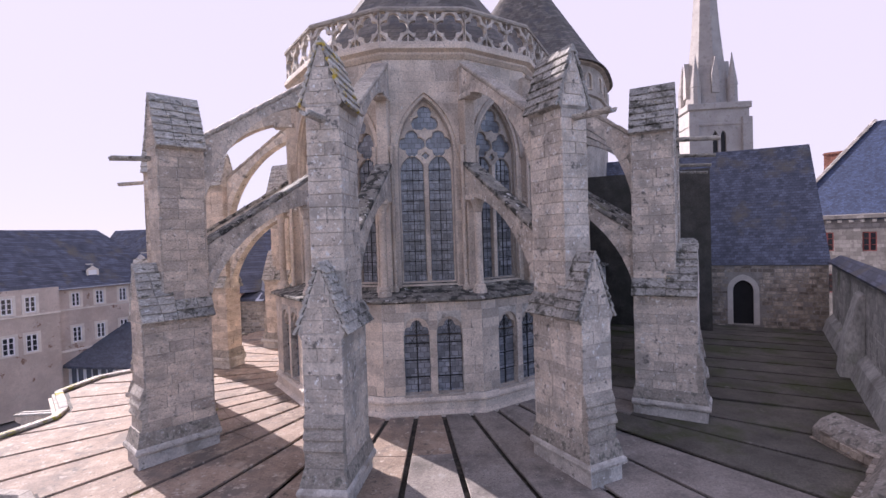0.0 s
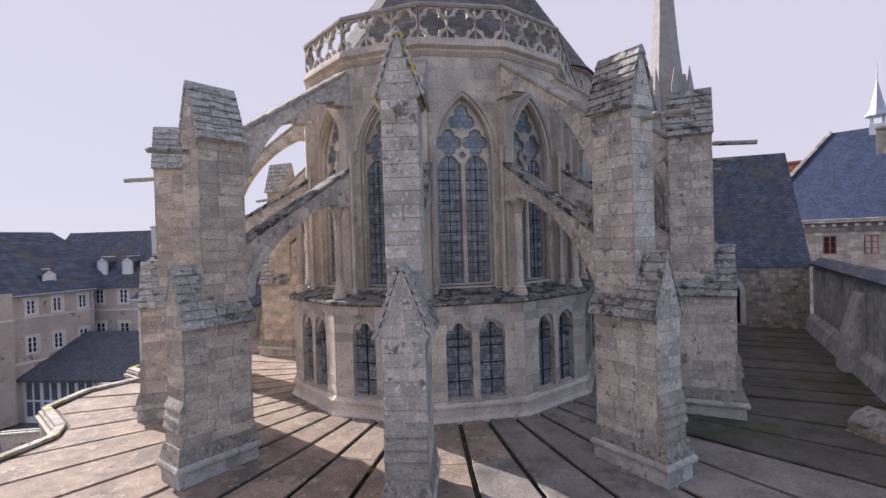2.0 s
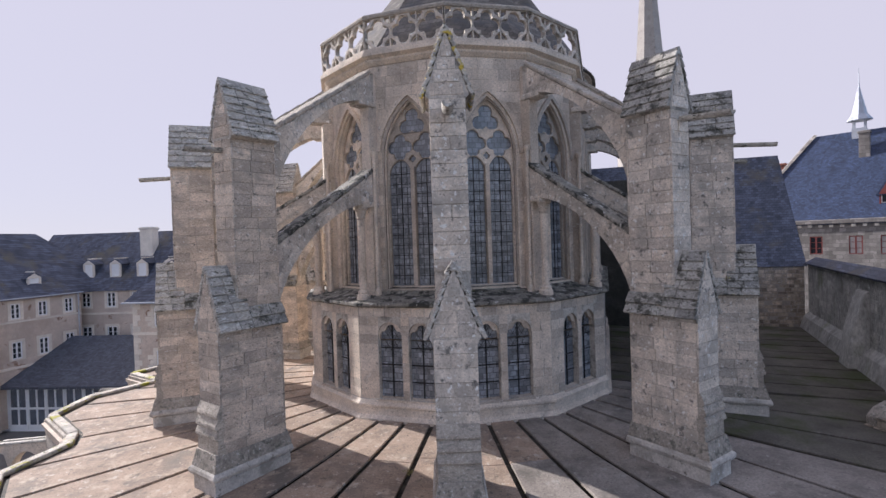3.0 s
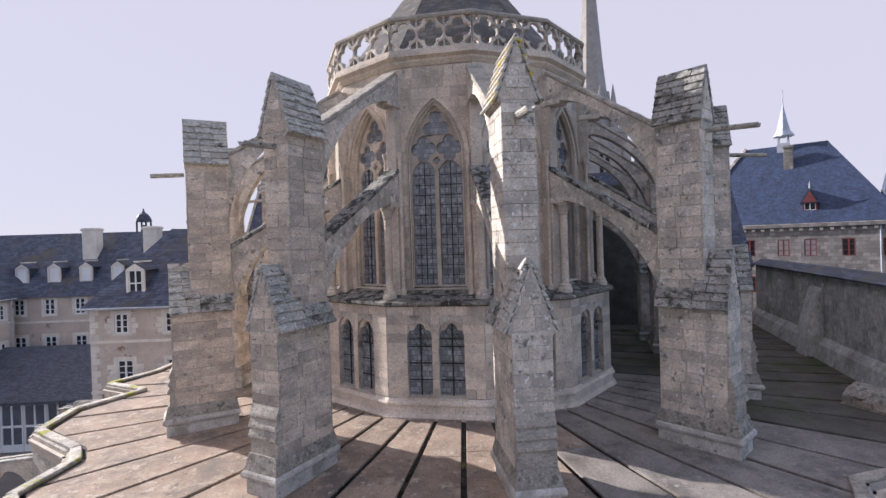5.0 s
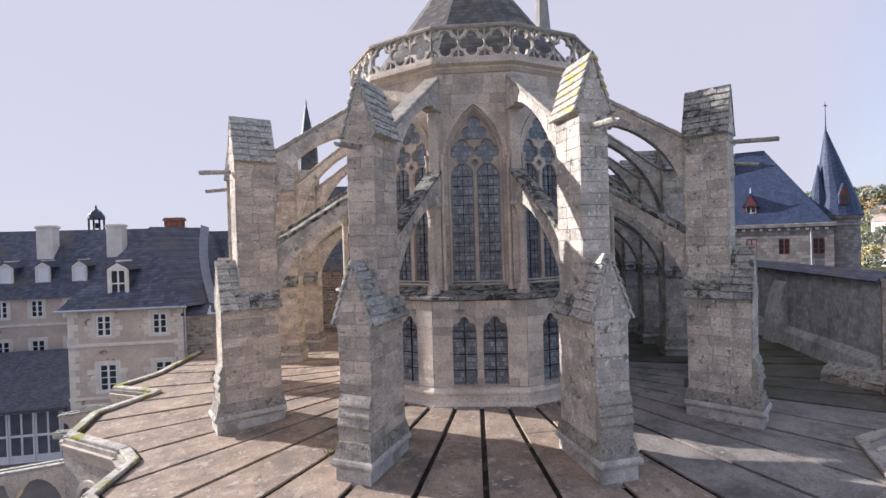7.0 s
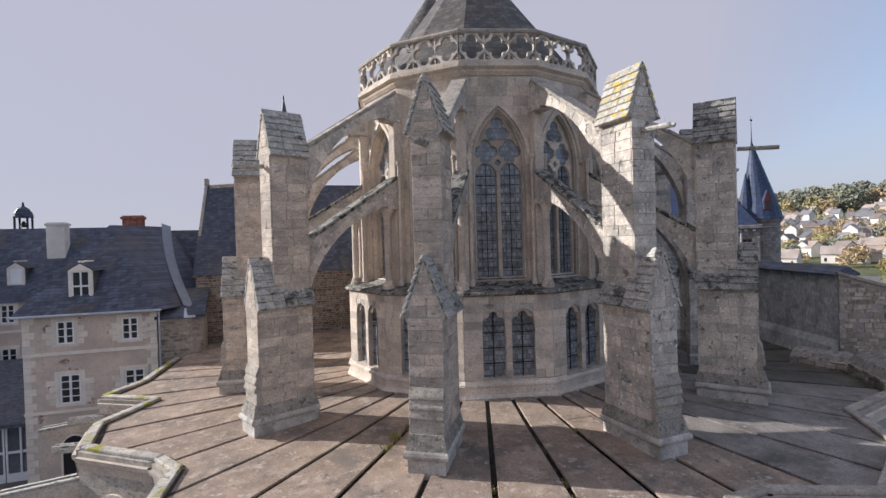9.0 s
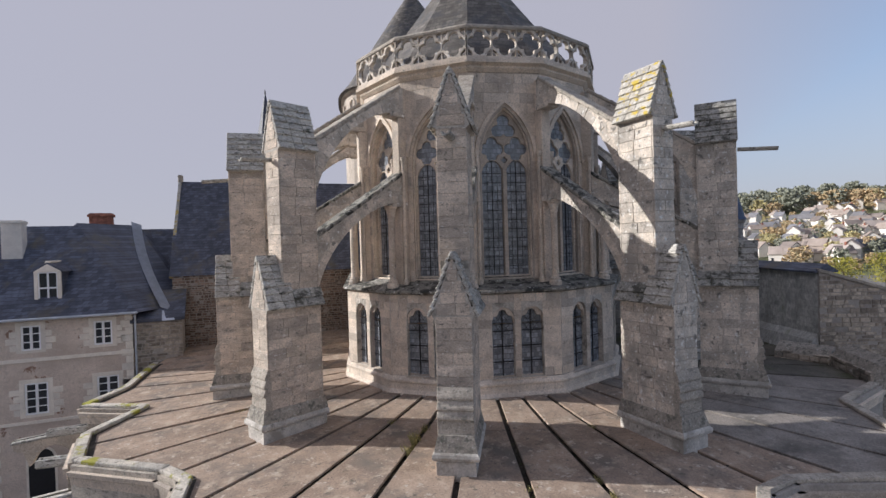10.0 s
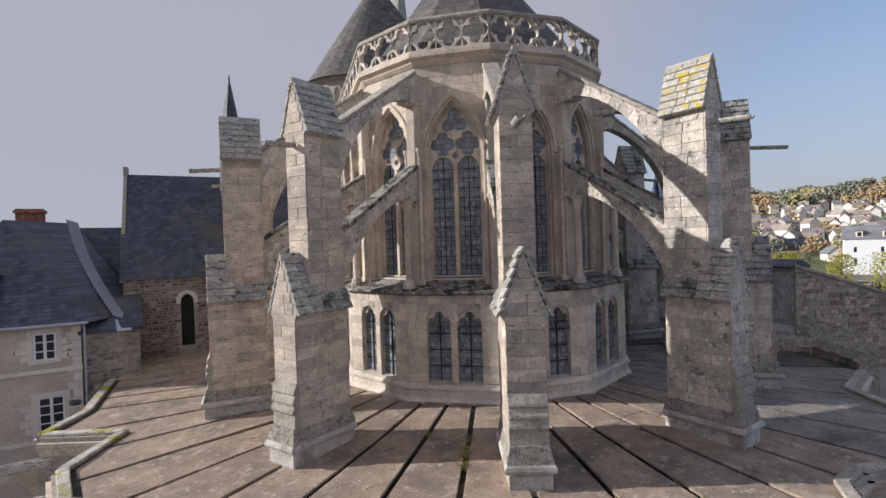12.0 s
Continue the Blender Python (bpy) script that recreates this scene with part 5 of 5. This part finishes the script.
def peaked_dormer(parent, x, y, z, w=0.9, h=1.5):
    """Small steep-gabled wooden dormer with a finial."""
    d = part("dormer", join(box(x - w / 2 - 0.13, x - w / 2, y, y + 1.8, z, z + h), box(x + w / 2, x + w / 2 + 0.13, y, y + 1.8, z, z + h), box(x - w / 2 - 0.13, x + w / 2 + 0.13, y, y + 0.15, z - 0.15, z)), OXBLOOD, parent, "dark red wooden dormer")
    part("dormer_roof", prism([(x - w / 2 - 0.35, z + h - 0.1), (x + w / 2 + 0.35, z + h - 0.1), (x, z + h + 1.35)], y - 0.2, y + 2.4, "y"), BLUESLATE, d)
    part("gable_board", prism([(x - w / 2 - 0.12, z + h), (x + w / 2 + 0.12, z + h), (x, z + h + 1.1)], y - 0.24, y - 0.205, "y"), OXBLOOD, d)
    part("finial", lathe([(0.05, z + h + 1.25), (0.09, z + h + 1.45), (0.015, z + h + 2.0)], 8, x, y - 0.1), ZINC, d)
    part("dormer_window", plate([(x - w / 2, z), (x + w / 2, z), (x + w / 2, z + h), (x - w / 2, z + h)], [[(q, b), (q + w / 2 - 0.1, b), (q + w / 2 - 0.1, b + h / 2 - 0.1), (q, b + h / 2 - 0.1)] for q in (x - w / 2 + 0.06, x + 0.04) for b in (z + 0.06, z + h / 2 + 0.04)], y + 0.05, y + 0.1), WHITE, d)
    part("dormer_pane", box(x - w / 2, x + w / 2, y + 0.105, y + 0.12, z, z + h), PANE, d)


CM = pose(30.5, 47.3, 0.2, 0, 0, -52)
man = thing("mansion", CM, "stone mansion with steep blue slate roof", "building")
mw = [(x, zz, 0.95, 1.6) for x in (3.4, 6.3, 9.1, 11.2, 14.0, 16.8) for zz in (3.6, 0.0)]
part("wall", wall_with_windows(18, -7.6, 6.6, mw), MANSIONSTONE, man)
part("wall", box(0, 18, 0.42, 12, -7.6, 6.6), MANSIONSTONE, man)
for x, z, w, h in mw:
    sash(man, x, z, w, h, 2, surround=False, paint=OXBLOOD, pane=CURTAIN if z > 1 and x in (9.1, 11.2) else PANE)
part("cornice", box(-0.2, 18.2, -0.3, 0.0, 6.3, 6.7, 0.05), MANSIONSTONE, man)
part("roof", gable_roof(18, 12, 6.6, 15.1, 0.25, hip=5.4), BLUESLATE, man, "steep blue-grey slate roof")
for k in range(23):
    part("modillion", block(0.28, 0.2, 0.28, QUOIN, 0.02), QUOIN, man, m=pose(0.5 + 0.77 * k, -0.1, 6.02))
part("downpipe", lathe([(0.06, -7.5), (0.06, 6.3)], 8, 16.2, -0.1), ZINC, man)
peaked_dormer(man, 11.2, 0.9, 7.2)
fl = thing("ridge_fleche", CM @ pose(8.9, 6.0, 13.4), "small lead-covered fleche on a ridge", "fleche")
part("stem", box(-0.55, 0.55, -0.55, 0.55, 0, 1.9), ZINC, fl)
for sx in (-0.42, 0.42):
    for sy in (-0.42, 0.42):
        part("post", box(sx - 0.07, sx + 0.07, sy - 0.07, sy + 0.07, 1.9, 2.7), ZINC, fl)
part("cap", lathe([(1.0, 2.65), (0.98, 2.72), (0.62, 3.25), (0.42, 4.1), (0.06, 5.9), (0.02, 7.6)], 8), ZINC, fl)
hipline = bmesh.new()
e0, e1 = Vector((-0.3, -0.3, 6.28)), Vector((5.4, 6.0, 15.1))
vs = [hipline.verts.new(e + o) for e in (e0, e1) for o in (Vector((-0.22, 0.1, 0.1)), Vector((0.0, 0.0, 0.22)), Vector((0.22, -0.1, 0.1)))]
for f in ((0, 1, 4, 3), (1, 2, 5, 4)):
    hipline.faces.new([vs[i] for i in f])
part("hip_flashing", hipline, MANSIONSTONE, man, "pale hip flashing")
chimney(CM @ pose(1.5, 9.5, 6.6), 1.7, 0.9, 6.6, BRICK, "tall brick chimney stack on the mansion")
tur = thing("mansion_turret", pose(44.5, 34.7, 0.2), "round stone turret with pointed slate roof", "turret")
part("wall", lathe([(1.95, -7.6), (1.95, 6.3), (2.08, 6.4), (1.98, 6.55), (1.98, 6.9), (2.2, 7.1), (2.2, 7.4)], 20), MANSIONSTONE, tur)
cone = lathe([(2.35, 7.35), (2.2, 7.6), (1.75, 9.3), (0.10, 16.0), (0.05, 16.6), (0.02, 19.0)], 20)
for v in cone.verts:
    lean = max(0.0, min(1.0, (v.co.z - 9.3) / 6.7))
    v.co += Vector((-0.8, 0.3, 0)) * lean
part("roof", cone, BLUESLATE, tur, "pointed blue slate roof")
part("weathervane", box(-1.0, -0.55, 0.285, 0.315, 18.5, 18.65), LEAD, tur)
part("side_roof", lathe([(1.0, 7.4), (0.8, 9.0), (0.03, 12.6)], 10, -1.6, 0.6), BLUESLATE, tur)
TD = pose(0, 0, 0, 0, 0, -40)
lucarne = part("lucarne", prism([(-0.4, 8.4), (0.4, 8.4), (0.4, 9.4), (0, 10.5), (-0.4, 9.4)], -2.12, -0.6, "y"), BLUESLATE, tur, "slate-cheeked lucarne", m=TD)
part("lucarne_front", prism([(-0.36, 8.4), (0.36, 8.4), (0.36, 9.38), (0, 10.35), (-0.36, 9.38)], -2.15, -2.124, "y"), OXBLOOD, lucarne, "dark red wooden front")
part("lucarne_pane", box(-0.28, 0.28, -2.175, -2.152, 8.5, 9.35), PANE, lucarne)
chimney(CM @ pose(9.4, 4.4, 10.6), 0.8, 0.7, 4.2, MANSIONSTONE, "grey stone chimney stack on the mansion")

# detached bell tower with stone spire
BT = pose(43.8, 87.0, 1.3, 0, 0, -5) @ Matrix.Diagonal((0.82, 0.82, 1, 1))
bt = thing("bell_tower", BT, "gothic stone bell tower with crocketed spire", "tower")
part("body", plate([(-5.6, -7.6), (5.6, -7.6), (5.6, 24.2), (-5.6, 24.2)], [arch(c, 1.0, 16.5, 19.5, 20.6, 6) for c in (-0.75, 0.75)], -5.6, -4.8), GREYSTONE, bt)
part("body", box(-5.6, 5.6, -4.78, 5.6, -7.6, 24.2), GREYSTONE, bt)
part("belfry_opening", join(*[plate(arch(c, 1.0, 16.5, 19.5, 20.6, 6), [], -5.2, -5.1) for c in (-0.75, 0.75)]), LEAD, bt)
part("gallery", box(-6.0, 6.0, -6.0, 6.0, 24.0, 25.0, 0.1), GREYSTONE, bt)
part("string_course", box(-5.8, 5.8, -5.8, 5.8, 21.4, 21.8, 0.05), GREYSTONE, bt)
for sx in (-1, 1):
    part("corner_buttress", box(sx * 5.0 - 0.9, sx * 5.0 + 0.9, -6.3, -5.6, -7.6, 22.5), GREYSTONE, bt)
part("spire", lathe([(4.3, 25.0), (4.2, 27.0), (2.8, 38.0), (0.2, 66.0)], 8), GREYSTONE, bt, "octagonal crocketed stone spire")
for sx in (-1, 1):
    for sy in (-1, 1):
        part("corner_pinnacle", lathe([(1.0, 25.0), (0.95, 28.0), (1.05, 28.2), (0.05, 33.5)], 8, sx * 3.5, sy * 3.5), GREYSTONE, bt)
for k in range(4):
    a = math.pi / 2 * k
    part("lucarne", prism([(-0.7, 27), (0.7, 27), (0.7, 30), (0, 33), (-0.7, 30)], -4.4, -2.0, "y"), GREYSTONE, bt, m=pose(0, 0, 0, 0, 0, 90 * k))

# crossing tower with rounded corners
CT = pose(6.5, 41.5, 0.4, 0, 0, -22.8)
ct = thing("crossing_tower", CT, "romanesque crossing tower with rounded corners and slate roof", "tower")
sup = []
for i in range(48):
    a = 2 * math.pi * i / 48
    c, s = math.cos(a), math.sin(a)
    k = (abs(c) ** 3.2 + abs(s) ** 3.2) ** (-1 / 3.2)
    sup.append((c * k, s * k))


def rounded(profile):
    bm = bmesh.new()
    rings = [[bm.verts.new((r * x, r * y, z)) for x, y in sup] for r, z in profile]
    for p, q in zip(rings, rings[1:]):
        for i in range(48):
            bm.faces.new((p[i], p[(i + 1) % 48], q[(i + 1) % 48], q[i]))
    bm.faces.new(rings[0][::-1])
    bm.faces.new(rings[-1])
    return bm


part("wall", rounded([(6.0, -7.6), (6.0, 15.2), (6.15, 15.3), (6.15, 15.5), (6.0, 15.6), (6.0, 17.3), (6.25, 17.4), (6.25, 17.6)]), WALLSTONE, ct)
part("roof", rounded([(6.5, 17.5), (5.9, 18.2), (0.1, 27.5)]), OLDSLATE, ct, "steep slate pyramid roof")
for k in range(24):
    a = 2 * math.pi * (k + 0.5) / 24
    x, y = sup[(2 * k + 1) % 48]
    part("blind_arch", plate(arch(0, 0.7, 15.7, 16.5, 16.95, 5), [arch(0, 0.45, 15.75, 16.5, 16.8, 5)], -0.08, 0.05), WALLSTONE, ct, m=pose(6.0 * x, 6.0 * y, 0, 0, 0, math.degrees(math.atan2(y, x)) + 90))

# nave body between choir and tower
nave = thing("wall_nave", CH, "stone body of the church between choir and tower", "wall", kind="structure")
part("body", box(-4.2, 4.2, 13.3, 16.0, -7.6, 12.4), WALLSTONE, nave)
part("core", lathe([(3.3, -7.6), (3.3, 12.3)], 24), LEAD, nave)
part("core", box(-3.2, 3.2, 0, 13.2, -7.6, 12.3), LEAD, nave)


# ---- the town on the slope and its woods ----
def leaf_mat(name, stops):
    m = bpy.data.materials.new(name)
    m.use_nodes = True
    n, l = m.node_tree.nodes, m.node_tree.links
    geo, ramp = n.new("ShaderNodeNewGeometry"), n.new("ShaderNodeValToRGB")
    el = ramp.color_ramp.elements
    while len(el) < len(stops):
        el.new(0.5)
    for e, (pos, col) in zip(el, stops):
        e.position, e.color = pos, (*col, 1)
    l.new(geo.outputs["Random Per Island"], ramp.inputs["Fac"])
    l.new(ramp.outputs["Color"], n["Principled BSDF"].inputs["Base Color"])
    n["Principled BSDF"].inputs["Roughness"].default_value = 0.8
    return m


# the three far-wood colours are paled and greyed to include aerial haze
WOODS = leaf_mat("hazed_autumn_foliage", [(0.0, (0.42, 0.30, 0.17)), (0.5, (0.47, 0.34, 0.19)), (1.0, (0.37, 0.31, 0.18))])
PINE = leaf_mat("hazed_pine_foliage", [(0.0, (0.23, 0.24, 0.18)), (0.5, (0.25, 0.255, 0.19)), (1.0, (0.21, 0.225, 0.175))])
GOLD = leaf_mat("hazed_golden_foliage", [(0.0, (0.44, 0.38, 0.19)), (0.5, (0.48, 0.41, 0.20)), (1.0, (0.38, 0.34, 0.18))])
YELLOW = leaf_mat("yellow_foliage", [(0.0, (0.30, 0.27, 0.04)), (0.5, (0.38, 0.34, 0.05)), (1.0, (0.18, 0.20, 0.04))])
BARK = mat("bark", (0.09, 0.07, 0.055), vary=0.3, scale=4.0)
PLASTER = mat("town_plaster", (0.80, 0.77, 0.73), vary=0.06, scale=0.2, per_piece=0.2)
# town roof colours are lightened for distance haze
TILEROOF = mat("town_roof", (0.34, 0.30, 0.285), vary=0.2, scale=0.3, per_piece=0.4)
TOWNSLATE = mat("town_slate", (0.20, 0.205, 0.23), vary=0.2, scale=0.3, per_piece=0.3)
SILVER = mat("silver_car_paint", (0.50, 0.51, 0.53), rough=0.3, metal=0.5, vary=0.04, bump=0.0)
CARBLACK = mat("black_car_paint", (0.03, 0.03, 0.035), rough=0.2, vary=0.05, bump=0.0, spec=0.6)


def spot(dist, heading):
    x, y = dist * math.cos(radians(heading)), dist * math.sin(radians(heading))
    return x, y, height(x, y)


town = random.Random(21)
LOOKS = ["white plastered house with dark roof on the slope", "cream plastered house with grey roof on the slope", "pale gabled town house with slate roof"]
for k in range(260):
    d = 215 + 300 * town.random()
    x, y, z = spot(d, town.uniform(1, 29))
    w, dp, h = town.uniform(5, 9.5), town.uniform(4.5, 6.5), town.uniform(4, 7)
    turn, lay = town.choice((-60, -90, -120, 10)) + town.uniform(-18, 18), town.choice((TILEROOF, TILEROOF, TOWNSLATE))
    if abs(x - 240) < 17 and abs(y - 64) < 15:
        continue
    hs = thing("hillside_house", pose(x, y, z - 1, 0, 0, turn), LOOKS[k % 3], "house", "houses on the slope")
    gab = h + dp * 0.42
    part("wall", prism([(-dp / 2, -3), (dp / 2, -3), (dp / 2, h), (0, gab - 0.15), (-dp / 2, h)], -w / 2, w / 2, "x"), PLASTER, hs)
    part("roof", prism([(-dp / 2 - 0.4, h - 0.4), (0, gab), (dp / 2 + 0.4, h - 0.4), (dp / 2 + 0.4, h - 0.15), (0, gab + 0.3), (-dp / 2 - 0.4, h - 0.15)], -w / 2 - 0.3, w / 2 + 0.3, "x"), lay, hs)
    if d < 400:
        for sx in (-0.27, 0.27):
            part("window", box(sx * w - 0.4, sx * w + 0.4, -dp / 2 - 0.04, -dp / 2 + 0.04, h * 0.35, h * 0.35 + 1.3), PANE, hs)
    if k % 4 == 0:
        part("flue", box(w * 0.3, w * 0.3 + 0.8, -0.4, 0.4, gab - 0.8, gab + 1.2), BRICK, hs)


def town_block(m, L, dp, eave, ridge, wall, roof, wins, dormers, label):
    """A long block seen from -y: walls with windows, pitched roof, dormers on its front slope."""
    b = thing("town_block", m, label, "building")
    part("wall", wall_with_windows(L, -2.0, eave, wins), wall, b)
    part("wall", box(0, L, 0.42, dp, -2.0, eave), wall, b)
    for x, z, w, h in wins:
        part("window", box(x - w / 2, x + w / 2, 0.2, 0.3, z, z + h), PANE, b)
    part("roof", gable_roof(L, dp, eave, ridge, 0.3), roof, b)
    for x in dormers:
        d = part("dormer", box(x - 0.8, x + 0.8, 0.6, 3.0, eave + 0.3, eave + 2.1), PLASTER, b)
        part("dormer_roof", prism([(x - 1.1, eave + 2.1), (x + 1.1, eave + 2.1), (x, eave + 3.0)], 0.4, 3.6, "y"), roof, d)
        part("pane", box(x - 0.45, x + 0.45, 0.57, 0.59, eave + 0.6, eave + 1.8), PANE, d)


town_block(pose(168.5, 38.5, -7.6, 0, 0, -78), 26, 10, 10.6, 14.4, WHITE, TOWNSLATE, [(2.5 + 6 * k, z, 0.7, 1.5) for k in range(4) for z in (3.0, 6.6)], (3.5, 9.5, 16.0, 22.0), "long white block with slate roof and dormers")
town_block(pose(226, 75, -7.6, 0, 0, -37.7), 31, 9, 5.4, 10.2, PLASTER, SLATE, [(2.5 + 4 * k, 2.2, 1.0, 1.6) for k in range(7)], (3, 9, 15, 21, 27), "terrace of houses with dark slate roof and dormers")


def parked_car(x, y, turn, paint, label):
    car = thing("parked_car", pose(x, y, height(x, y), 0, 0, turn), label, "car", "cars parked below the church")
    part("body", prism([(-2.05, 0.35), (2.05, 0.35), (2.1, 0.75), (1.2, 0.92), (-1.9, 0.95), (-2.1, 0.8)], -0.85, 0.85, "y", 0.06), paint, car)
    part("cabin", prism([(-1.75, 0.93), (1.15, 0.9), (0.4, 1.45), (-1.2, 1.47)], -0.74, 0.74, "y", 0.08), PANE, car, "dark glazed cabin")
    part("roof", prism([(-1.15, 1.475), (0.35, 1.46), (0.3, 1.51), (-1.1, 1.52)], -0.66, 0.66, "y", 0.02), paint, car)
    for wx in (-1.3, 1.3):
        for wy in (-0.78, 0.78):
            w = lathe([(0.01, -0.1), (0.3, -0.1), (0.33, -0.06), (0.33, 0.06), (0.3, 0.1), (0.01, 0.1)], 12)
            part("wheel", w, LEAD, car, m=pose(wx, wy, 0.33, 90, 0, 0))


for k in range(7):
    x, y = 131.0 - 1.1 * k, 34.0 - 2.7 * k
    parked_car(x, y, 20 + 3 * (k % 3), (SILVER, WHITE, SILVER, CARBLACK)[k % 4], ("silver grey parked car", "white parked car", "silver grey parked car", "black parked car")[k % 4] + " on the court below")


def clumps(bm, cx, cy, z0, tall, wide, rnd, n):
    """A crown of many small uneven clumps with gaps."""
    for _ in range(n):
        a, u = rnd.uniform(0, 6.283), rnd.uniform(0.15, 1.0)
        r = wide * math.sqrt(max(0.05, 1 - (2 * u - 1.1) ** 2)) * rnd.uniform(0.35, 1.0)
        s = wide * rnd.uniform(0.10, 0.19)
        m = Matrix.Translation((cx + r * math.cos(a), cy + r * math.sin(a), z0 + tall * u)) @ Euler((rnd.uniform(0, 6), rnd.uniform(0, 6), 0)).to_matrix().to_4x4() @ Matrix.Diagonal((s, s * rnd.uniform(0.7, 1.2), s * rnd.uniform(0.5, 0.9), 1))
        co = [m @ Vector(c) for c in ICO]
        vs = [bm.verts.new(c) for c in co]
        for f in ICOF:
            bm.faces.new([vs[i] for i in f])


tmp = bmesh.new()
bmesh.ops.create_cone(tmp, cap_ends=True, segments=4, radius1=1.0, radius2=0.35, depth=1.6)
tmp.verts.ensure_lookup_table()
ICO = [v.co.copy() for v in tmp.verts]
ICOF = [[v.index for v in f.verts] for f in tmp.faces]
tmp.free()

woods = thing("far_woods", pose(0, 0, 0), "autumn woods and garden trees on the slope", "woods", kind="stuff")
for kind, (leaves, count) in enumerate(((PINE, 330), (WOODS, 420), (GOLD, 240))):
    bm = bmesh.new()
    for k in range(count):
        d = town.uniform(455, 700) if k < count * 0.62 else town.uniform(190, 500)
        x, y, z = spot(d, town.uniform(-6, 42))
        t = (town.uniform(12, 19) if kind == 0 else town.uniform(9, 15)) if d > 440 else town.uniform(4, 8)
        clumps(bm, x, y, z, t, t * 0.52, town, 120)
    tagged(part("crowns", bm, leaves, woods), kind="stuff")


def tree(x, y, z, tall, rnd, leaves):
    t = thing("tree", pose(x, y, z), "young broadleaf tree with yellowing leaves", "tree", "trees below the church")
    tr = lathe([(0.22, -0.5), (0.17, tall * 0.3), (0.08, tall * 0.7), (0.02, tall * 0.95)], 8)
    for k in range(7):
        a, zz = rnd.uniform(0, 6.28), tall * rnd.uniform(0.3, 0.65)
        limb = lathe([(0.07, 0), (0.02, tall * 0.35)], 6)
        bmesh.ops.transform(limb, matrix=Matrix.Translation((0, 0, zz)) @ Euler((0.8, 0, a)).to_matrix().to_4x4(), verts=limb.verts[:])
        tr = join(tr, limb)
    part("trunk", tr, BARK, t)
    bm = bmesh.new()
    for _ in range(1500):
        a, u = rnd.uniform(0, 6.283), rnd.uniform(0.25, 1.0)
        r = tall * 0.42 * math.sqrt(max(0.04, 1 - ((u - 0.6) / 0.45) ** 2)) * rnd.uniform(0.3, 1.0) * (1 + 0.3 * math.sin(3 * a + u * 9))
        c = Vector((r * math.cos(a), r * math.sin(a), tall * u))
        q = Euler((rnd.uniform(0, 6), rnd.uniform(0, 6), rnd.uniform(0, 6))).to_matrix()
        s = rnd.uniform(0.12, 0.24)
        bm.faces.new([bm.verts.new(c + q @ Vector(p)) for p in ((-s, 0, 0), (0, -s * 0.6, 0.03), (s, 0, 0), (0, s * 0.6, 0.03))])
    part("crown", bm, leaves, t)


for d, hd, tall in ((105, 11.5, 9.0), (112, 8.0, 8.0), (120, 14.5, 8.0), (100, 5.5, 7.5), (130, 18.5, 8.5), (118, 22.0, 8.0)):
    x, y, z = spot(d, hd)
    tree(x, y, z, tall, town, YELLOW)
